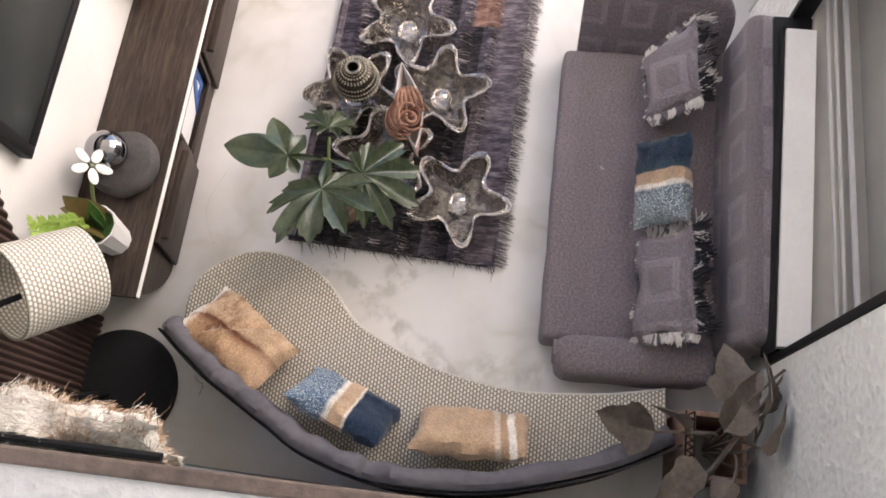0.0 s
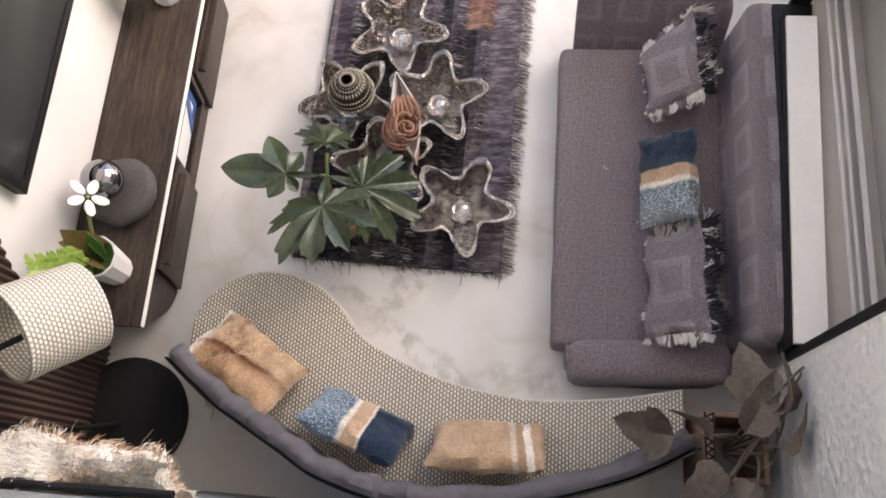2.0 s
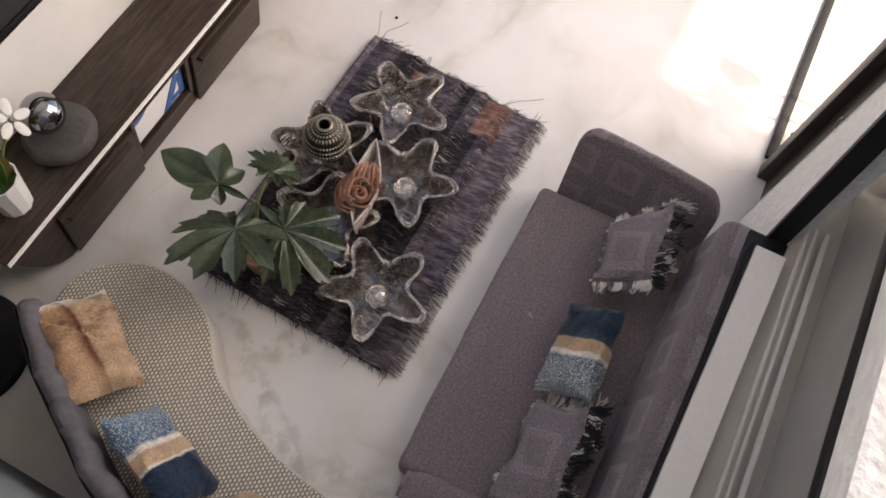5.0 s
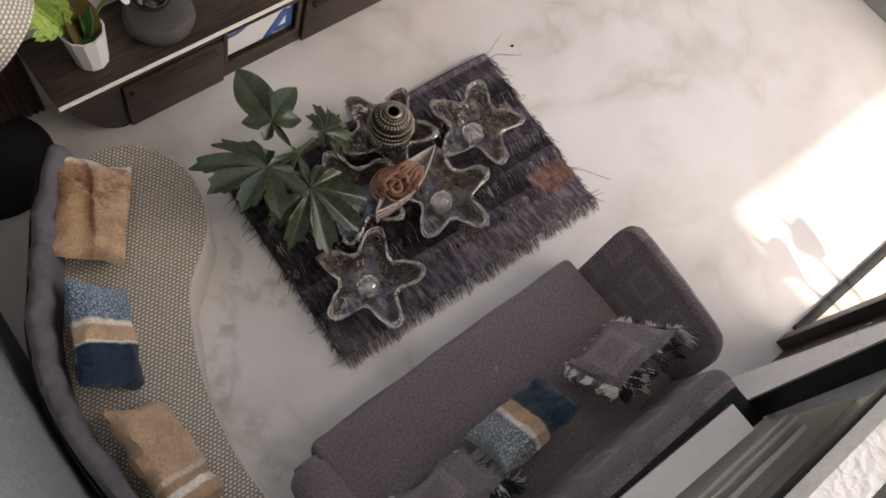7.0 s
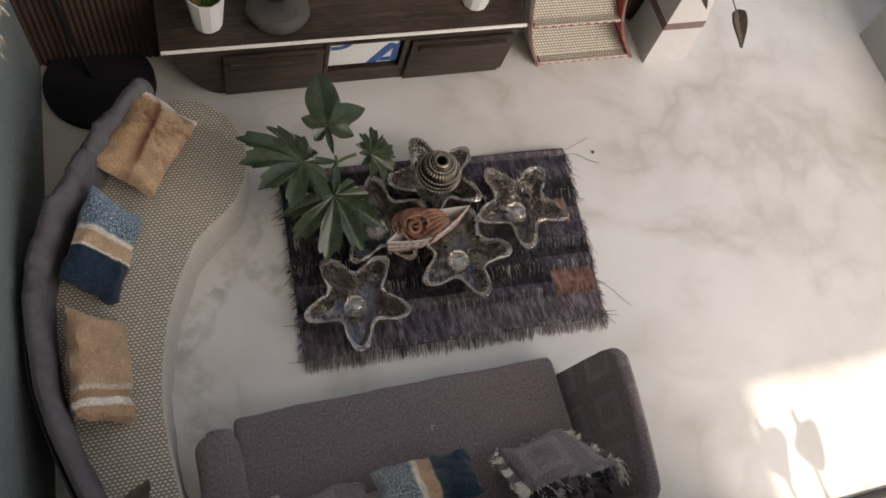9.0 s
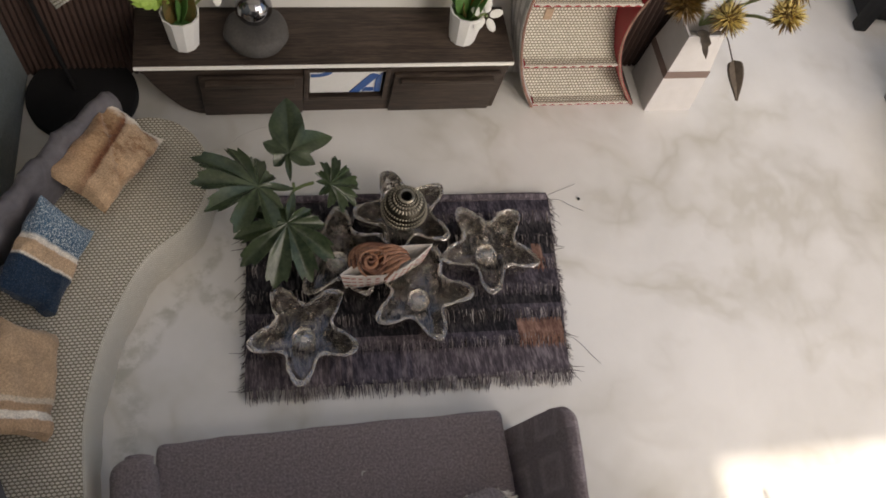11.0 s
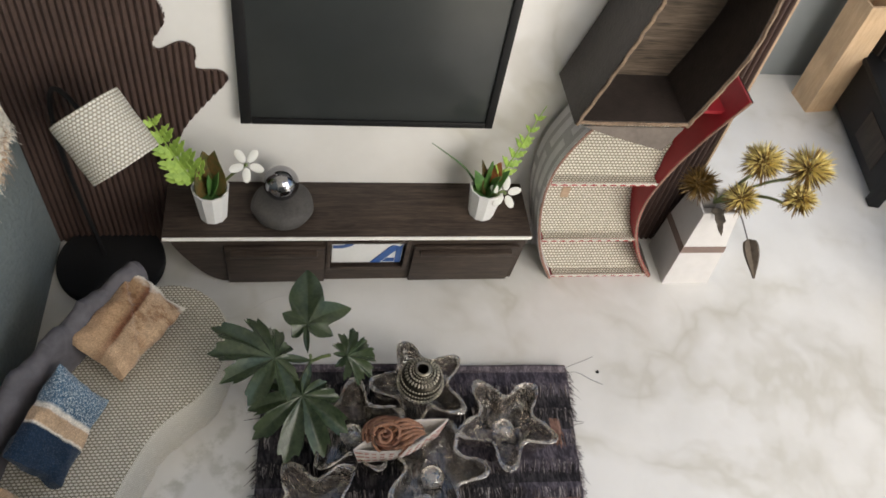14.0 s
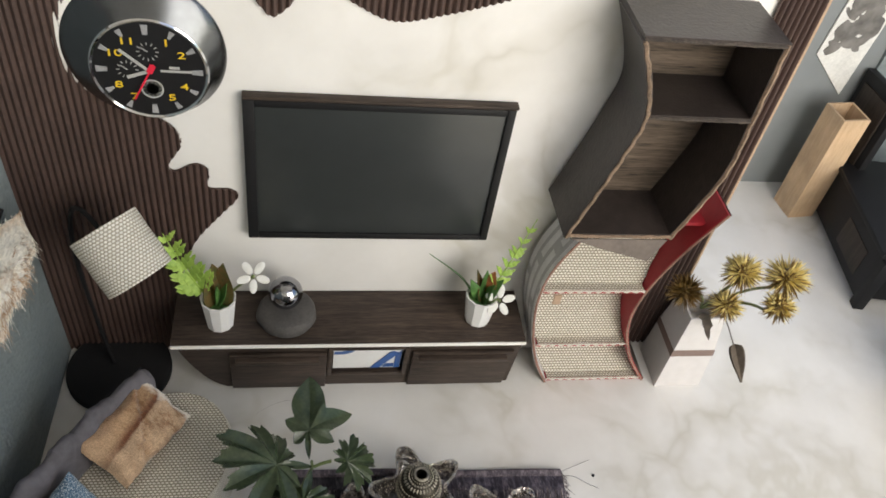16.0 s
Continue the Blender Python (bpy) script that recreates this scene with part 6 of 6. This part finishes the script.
stone_and_ball()


# ---- picture tile in the bench niche ----
def niche_tile():
    t = thing("patterned_tile", 100.3, 8.6, 28, label="white tile with blue curved strokes in the bench niche", category="tile", rx=8.1)
    part("tile", box(-18.5, 18.5, -1.2, -0.2, -11.2, 11.6), PORCELAIN, t, smooth=False)
    blue = paint("blue_glaze", (0.02, 0.09, 0.30), 0.3, vary=0.2)
    def stroke(pts, r):
        bm = tube(curve(pts, 8), r, 6)
        for v in bm.verts:
            v.co.y = -1.25 + 0.08 * (v.co.y + 1.25)
        return bm
    part("blue_stroke", stroke([(-18.2, -1.3, 5.5), (-13.5, -1.3, 5.6), (-9.5, -1.3, 7.6), (-7.8, -1.3, 10.8)], 1.6), blue, t, "blue glazed arc")
    for pts in ([(2, -10.6), (7, -10.6), (16.6, 5.4), (13.6, 7.2), (11.6, 6.0)], [(15.0, -10.4), (18.2, -10.4), (18.2, 8.0), (17.0, 6.0), (15.0, 1.5)], [(8.6, -9.6), (14.6, -9.6), (14.6, -6.6), (10.4, -6.6)]):
        part("blue_stroke", loft([[(x, y, z) for x, z in pts] for y in (-1.7, -1.1)]), blue, t, "slanted blue stroke", smooth=False)


niche_tile()


# ---- tall white box vase with thistles ----
def thistle_vase():
    v = thing("thistle_vase", 289, 18, 0, label="square white vase with brown band and dried yellow thistles", category="vase")
    def sq(h, z, dx=0, dy=0):
        return [(-h + dx, -h + dy, z), (h + dx, -h + dy, z), (h + dx, h + dy, z), (-h + dx, h + dy, z)]
    part("body", loft([sq(14.2, 0), sq(14.4, 1), sq(13.0, 30), sq(10.2, 58), sq(9.0, 58), sq(10.0, 40)]), paint("matt_white_card", (0.60, 0.575, 0.565), 0.6, vary=0.06, grain=0.2), v, smooth=False)
    part("band", loft([sq(13.25, 28), sq(13.0, 33), sq(12.0, 33), sq(12.0, 28)]), paint("brown_band", (0.20, 0.14, 0.12), 0.8, grain=1.5), v, "brown ribbon band", smooth=False)
    top = Vector((0, 0, 56))
    # gold is lightened for sun that misses the heads; upturned bracts get it
    gold, brown = foliage("yellow_bract", (0.70, 0.50, 0.10), (0.95, 0.86, 0.46), 1.2), foliage("brown_bract", (0.10, 0.055, 0.02), (0.33, 0.20, 0.05), 1.2)
    for k, (x, y, z, r, mat) in enumerate(((261.2, -29, 136, 10.5, gold), (282.7, -31.5, 134.5, 12, gold), (283, -37, 121, 9, gold), (281, -8, 88, 10.5, gold), (266, 7, 82, 11.5, brown))):
        c = Vector((x - 289, y - 18, z))
        base = c + Vector((0, 0, -5)) - (c - top).normalized() * 2
        part("stem", tube(curve([tuple(top), tuple(top.lerp(base, 0.5) + Vector((3, 0, 6))), tuple(base)], 5), 0.8, 6), STALK, v)
        head = part("thistle_head", moved(lathe([(1, -4), (3.6, -2), (4.4, 1), (3.5, 3.5), (1.2, 4.6)], 14), Matrix.Translation(c)), brown, v)
        rnd = random.Random(k)
        bm = bmesh.new()
        for i in range(560):
            d = Vector((rnd.gauss(0, 1), rnd.gauss(0, 1), rnd.gauss(0.3, 0.8))).normalized()
            ln = r * rnd.uniform(0.65, 1.1)
            side = d.cross(Vector((rnd.gauss(0, 1), rnd.gauss(0, 1), rnd.gauss(0, 1)))).normalized()
            a0, wid = c + d * 3.0, rnd.uniform(0.20, 0.42)
            mid, end = c + d * ln * 0.6, c + d * ln + Vector((0, 0, -0.4))
            up = d.cross(side) * 0.22
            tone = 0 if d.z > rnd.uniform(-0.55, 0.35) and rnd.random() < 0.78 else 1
            for s2 in (1, -1):
                vs = [bm.verts.new(p) for p in (a0 + up * s2, mid + side * wid + up * s2 * 0.5, end, mid - side * wid + up * s2 * 0.5)]
                bm.faces.new(vs if s2 > 0 else vs[::-1]).material_index = tone
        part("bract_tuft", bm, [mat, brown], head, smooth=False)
    part("feather_stalk", tube(curve([(2, -6, 56), (-2, -22, 74), (-6, -40, 78), (-6.5, -49, 76)], 5), 0.35, 5), LEAF_DRY, v)
    part("dried_leaf", moved(leaf(19, 6.4, 1, 0, 0.25, 0.9, 3, 1.4), aim((-6.5, -44, 79), (-6, -62, 72), 20)), paint("grey_dry", (0.10, 0.078, 0.060), 0.9, vary=0.4, grain=0.6), v, "grey drooping dried leaf")
    part("dried_leaf", moved(leaf(20, 7, 3, 0.3, 0.2, 0.2, 5), aim((-1, -5, 58), (-6, -25, 62), 10)), LEAF_DRY, v)
    return v


thistle_vase()


# ---- dried leaves in a carved box, in the corner by the window ----
def dried_plant():
    p = thing("dried_leaf_plant", -32, -238, 0, label="carved wooden box holding large dried brown leaves", category="plant")
    tan = wood("box_wood", (0.22, 0.12, 0.085), (0.50, 0.34, 0.25), 0.7, "z")
    for n, b2 in (("box_side", box(-13, 13, 7.5, 12, 0, 40, 0.3)), ("box_side", box(-13, 13, -12, -10, 0, 40, 0.3)), ("box_side", box(-13, -11, -10, 7.5, 0, 40, 0.3)), ("box_side", box(11, 13, -10, 7.5, 0, 40, 0.3))):
        part(n, b2, tan, p)
    bm = bmesh.new()
    for i in range(9):
        bm = merge(bm, moved(tube([(-1.3, -1.1, 0), (0, 1.1, 0), (1.3, -1.1, 0)], 0.42, 5), shift(-10.8 + 2.7 * i, 9.8, 40.1)))
    bm = merge(bm, tube([(-12.5, 11.4, 40), (12.5, 11.4, 40)], 0.4, 5), tube([(-12.5, 8.2, 40), (12.5, 8.2, 40)], 0.4, 5))
    part("carved_border", bm, BLACK, p, "black carved border")
    for k, (start, end, wid) in enumerate((((1, 26, 56), (4, 49, 50), 18), ((14, -3, 60), (38, 2, 60), 17), ((3, 3, 64), (25, -10, 70), 15), ((-12, 8, 60), (-21, 27, 54), 14), ((-14, -2, 58), (-25, 7, 60), 11), ((10, -10, 66), (29, -15, 74), 13), ((2, 14, 58), (14, 24, 58), 12), ((-2, -8, 68), (9, -19, 78), 13))):
        s = Vector(start)
        part("twig", tube(curve([(0, 0, 20), (s.x * 0.4 + 2, s.y * 0.4 - 3, 52), start], 5), 0.6, 5), LEAF_DRY, p)
        part("leaf", moved(leaf((Vector(end) - s).length, wid * 1.18, 2, 0.16, 0.36, 0.5, k), aim(start, end, -30 + 19 * k)), LEAF_DRY, p)
    for k in range(5):
        part("twig", tube(curve([(-3 + k, 2, 30), (-8 + 6 * k, -6, 56 + 3 * k), (6 + 5 * k, -14 - k, 44 + 5 * k), (18 - 8 * k, -10 + 4 * k, 50)], 6), 0.55, 5), LEAF_DRY, p)
    return p


dried_plant()


# ---- woollen hanging on the grey wall ----
def wool_hanging():
    h = thing("wool_hanging", LEFT_X + 1.2, -15, 126, label="shaggy cream and tan wool hanging on a dark rod", category="wall hanging")
    part("rod", tube([(2.5, -42, 0), (2.5, 30, 0)], 1.3, 8), BLACK, h)
    # a lumpy mat of wool with fine strands standing out of it
    body = cushion(66, 30, 15, 26, 0, 3)
    for v in body.verts:
        v.co += noise.noise_vector(v.co * 0.10) * 4.5 + noise.noise_vector(v.co * 0.3) * 1.6
        grow = 0.55 + 0.65 * (v.co.x + 33) / 66
        v.co.z *= grow
    moved(body, Matrix.Translation((6.5, -6, -13)) @ Matrix.Rotation(radians(90), 4, "Z") @ Matrix.Rotation(radians(-68), 4, "X"))
    rnd = random.Random(8)
    bm = bmesh.new()
    pts = [v.co.copy() for v in body.verts]
    for i in range(4200):
        p = rnd.choice(pts)
        d = (p - Vector((1, p.y, -13)))
        flow = noise.noise_vector(p * 0.07)
        d = (d.normalized() * 0.8 + Vector((flow.x, flow.y * 2.2 - 0.5, flow.z - 0.3)) + Vector((rnd.gauss(0, 0.25), rnd.gauss(0, 0.3), rnd.gauss(0, 0.3)))).normalized()
        ln = rnd.uniform(1.5, 3.6) if rnd.random() < 0.95 else rnd.uniform(4, 8)
        q = p + d * ln + Vector((0, 0, -0.04 * ln * ln))
        q.x, c = max(q.x, 0.6), p + d * ln * 0.55 + Vector((rnd.gauss(0, 0.4), rnd.gauss(0, 0.4), rnd.gauss(0.4, 0.3)))
        c.x = max(c.x, 0.6)
        tone = noise.noise(Vector((p.y * 0.06, p.z * 0.10, 2.4))) + 0.03 * (p.x - 12)
        thread(bm, p - d * 0.5, q, rnd.uniform(0.06, 0.13), 1 if tone > 0.14 and rnd.random() < 0.75 else 0, c)
    for v in body.verts:
        v.co.x = max(v.co.x, 0.4)
    part("wool_mat", body, FUR_MAT, h, "matted cream wool")
    part("wool", bm, [FUR_CREAM, FUR_TAN], h, "cream and tan wool strands", smooth=False)
    return h


wool_hanging()


# ---- window and doorway in the south wall ----
def window():
    w = thing("window_1", 78, SOUTH_Y, 61, label="dark framed window with white sill and smoked pane", category="window", kind="structure")
    # the sill and its track run slightly askew to the wall
    part("window_sill", loft([[(-74, 9.6, z), (-74, -2.2, z), (63, -7.2, z), (63, 4.8, z)] for z in (0.2, 3.6, 4.0)]), WHITE, w, "plain white sill board", smooth=False)
    part("sill_track", loft([[(-77, 3.0, z), (-77, -30, z), (111, -30, z), (111, -12, z), (73, -8, z)] for z in (-2.0, 0.1)]), TRACK, w, "grey-green track behind the sill", smooth=False)
    for nme, b2 in (("frame", box(-77.9, -75, -30, 8.3, -13, 115, 0.4)), ("frame", box(73, 76, -7.5, 0.6, -13, 115, 0.4)), ("frame", box(-75, 73, -4, 1, 111, 115, 0.4)), ("frame", box(-75, 73, -9.5, 8.0, -13, -2.1, 0.4))):
        part(nme, b2, BLACK, w)
    part("sill_face", loft([[(-75, 10.6, z), (-75, 9.8, z), (65, 4.9, z), (65, 6.2, z)] for z in (-13, 2.6)]), BLACK, w, "black face under the sill", smooth=False)
    # pale bars for the bright lines behind the sill, placed to fit the view
    for y, wide in ((-11.3, 1.0), (-14.3, 1.0), (-18.8, 1.8)):
        part("rail", loft([[(-75, y - wide / 2, z), (80, y - wide / 2, z), (80, y + wide / 2, z), (-75, y + wide / 2, z)] for z in (4.6, 5.8, 6.0)]), GREY_BOARD_PALE, w, "slim pale bar behind the sill", smooth=False)
    part("pane", box(-75, 111, -27.0, -26.0, 0.2, 115), WINDOW_DARK, w, "smoked grey pane", smooth=False)
    return w


window()
j = thing("doorway", 211, SOUTH_Y - 1.5, 0, rx=4.0, label="dark wooden door jamb with a hanging cord", category="door frame", kind="structure")
part("jamb", box(-22, 15, -9, -1.5, 0, 188, 0.5), DARK_WOOD_V, j)
part("jamb_lip", box(9, 17, -8, 4, 0, 188, 0.5), DARK_WOOD_V, j)
part("cord", tube([(-17.6, 3.4, 2), (-17.2, 3.0, 40), (-17.4, 3.2, 92), (-16.8, 3.0, 140), (-17, 3, 186)], 0.55, 5), GREY_BOARD_PALE, j, "thin pale cord")
part("cord_ring", moved(tube([(2.6 * math.cos(k * 0.5236), 0, 2.6 * math.sin(k * 0.5236)) for k in range(13)], 0.4, 5), shift(-14.5, 3.2, 84)), STEEL, j)
# sunlit outer edge of the jamb, its brightness put into a pale colour
part("sunlit_edge", box(17.1, 20.5, -9, 1.0, 0, 188, 0.4), paint("sunlit_edge_paint", (0.66, 0.60, 0.50), 0.8, vary=0.2, grain=0.4, relief=0.4), j, "torn card edge of the jamb, painted pale as sunlit")
rows = []
for k in range(95):
    z = 2.0 * k
    e = 2.2 + 0.9 * noise.noise(Vector((z * 0.4, 9, 0))) + 0.6 * noise.noise(Vector((z * 1.4, 2, 0)))
    rows.append([(20.6, -6, z), (21.8, -6, z), (21.8, e, z), (20.6, e, z)])
part("torn_strip", loft(rows), BLACK, j, "torn dark card strip")
part("threshold", box(22, 310, 0, 4, 0.1, 3.0, 0.3), BLACK, j)
part("threshold_edge", box(22, 310, -14, -0.4, 1.2, 3.0, 0.3), paint("pale_threshold", (0.60, 0.56, 0.48), 0.7), j, "pale wooden threshold edge")


# ---- far corner: balsa box, print on the wall, dark cabinet ----
def far_corner():
    c = thing("balsa_box", 443, 168, 0, label="tall open pale balsa wood box", category="box", rz=6)
    for b2 in (box(-11, 11, -11, -9.4, 0, 91), box(-11, 11, 9.4, 11, 0, 91), box(-11, -9.4, -9.4, 9.4, 0, 91), box(9.4, 11, -9.4, 9.4, 0, 91)):
        part("panel", b2, PALE_WOOD, c, smooth=False)
    part("bottom", box(-9.4, 9.4, -9.4, 9.4, 0, 1.6), PALE_WOOD, c, smooth=False)
    art = thing("wall_print", 438, 197.4, 130, label="grey and white abstract print on the grey wall, skewed to fit the view", category="picture")
    # sheet outline skewed to fit the camera's view
    part("sheet", loft([[(14, y, -44), (-20, y, -12), (-15, y, 55), (20, y, 22)] for y in (-0.8, 0.2)]), paint("print_paper", (0.66, 0.65, 0.62), 0.6), art, smooth=False)
    smear = paint("print_grey", (0.16, 0.15, 0.14), 0.7, vary=0.8, grain=0.10)
    for x, z, w, h, turn in ((-8, 8, 11, 22, 28), (3, 12, 12, 30, 20), (10, 6, 9, 24, 12), (-5, 28, 13, 20, 35), (6, 30, 10, 18, 15), (-11, -6, 7, 12, 40)):
        part("smudge", moved(cushion(w, h, 0.8, 8, 1.6, int(z) + 40, -0.2), shift(x, -1.0, z, 90, turn)), smear, art, "blurred grey petal shape")
    k = thing("dark_cabinet", 473, 105, 0, label="low black wooden cabinet with a recessed panel", category="cabinet", rz=-9)
    part("body", box(-26, 60, -40, 60, 6, 46, 1.0), BLACK, k)
    part("top", box(-28, 62, -42, 62, 46, 50, 0.8), BLACK, k)
    part("recess", box(-26.6, -25.8, -26, 10, 14, 36, 0.2), DARK_WOOD_V, k, "dark brown recessed panel")
    for lx, ly in ((-26, -46), (54, -46), (-26, 56), (54, 56)):
        part("leg", box(lx, lx + 8, ly, ly + 8, 0, 44, 1.0), BLACK, k)
    slab = thing("leaning_panel", 468, 176, 0, label="dark panelled board standing by the wall", category="board", rz=4)
    part("panel", box(-4, 2, -22, 20, 0, 110, 0.5), BLACK, slab)
    part("moulding", box(-6, -4, -16, 14, 8, 102, 0.6), DARK_WOOD_V, slab)


far_corner()
solo("crumb", moved(lathe([(0.3, 0), (0.9, 0.3), (0.7, 1.0), (0.2, 1.2)], 8), shift(0, 0, 0)), BLACK, "tiny dark crumb on the marble floor", "crumb", at=pose(221 * MM, -53.5 * MM, 0))


# ---- unseen plant outside the doorway, placed so its leaves shade the sunlit floor ----
def balcony_plant():
    p = thing("balcony_plant", 262, -450, -8, label="potted plant with drooping leaves out in the sun", category="plant")
    part("pot", lathe([(22, 0), (26, 2), (32, 50), (33, 54), (30, 54), (28, 44)], 28), CERAMIC_TAN, p)
    for k, (x, tip) in enumerate(((-11, 168), (9, 172))):
        part("stem", tube(curve([(x * 0.3, 0, 44), (x * 0.5, 40, 200), (x - 6, 110, 262), (x - 4, 122, 236)], 6), 1.6, 6, 1.0), STALK, p)
        part("leaf", moved(leaf(62, 20, 1, 0, 0.02, 0.1, k), aim((x - 4, 122, 238), (x + 2, 124, tip + 8), 80)), LEAF_MID, p)


balcony_plant()


# ---- specks of dust and loose threads ----
def lint(x, y, z, turn, long):
    bm = tube(curve([(-long, 0, 0.25), (0, 0.5, 0.5), (long * 0.6, -0.4, 0.3)], 4), 0.22, 5)
    solo("lint", bm, PETAL, "speck of white lint lying on the grey sofa", "lint", at=pose(x * MM, y * MM, z * MM, 0, 0, turn), group="lint on the grey sofa")


lint(90, -189.7, 20.6, 60, 1.3)
lint(64.2, -204.2, 20.6, 10, 0.5)


def loose_thread(pts, mat, label, size=0.12):
    solo("loose_thread", tube(curve(pts, 8), size, 5), mat, label, "thread")


loose_thread([(82, -7, 0.2), (74.8, -4.2, 0.3), (64, -0.6, 0.2), (56.4, -0.6, 0.3), (48, -3.5, 0.2), (41, -8.5, 0.2)], HAIR, "fine grey hair curled on the marble floor", 0.05)
loose_thread([(-23, -12.5, 0.2), (-25.5, -14.5, 0.5), (-26.5, -17, 0.3), (-31.5, -16.5, 0.3)], FRINGE_DARK, "short dark thread on the marble floor")
loose_thread([(202, -52, 2.5), (208, -50, 3.5), (215, -46.5, 1.0), (221, -44, 0.4)], FRINGE_DARK, "dark thread fraying off the rug's corner")
loose_thread([(203, -54, 2.5), (209, -55, 3.0), (216, -58, 0.8), (222, -61, 0.4)], FRINGE_DARK, "dark thread fraying off the rug's corner")
loose_thread([(197, -131, 2.5), (202, -135, 2.0), (207, -141, 0.6), (211, -146, 0.4)], FRINGE_DARK, "dark thread fraying off the rug's edge")
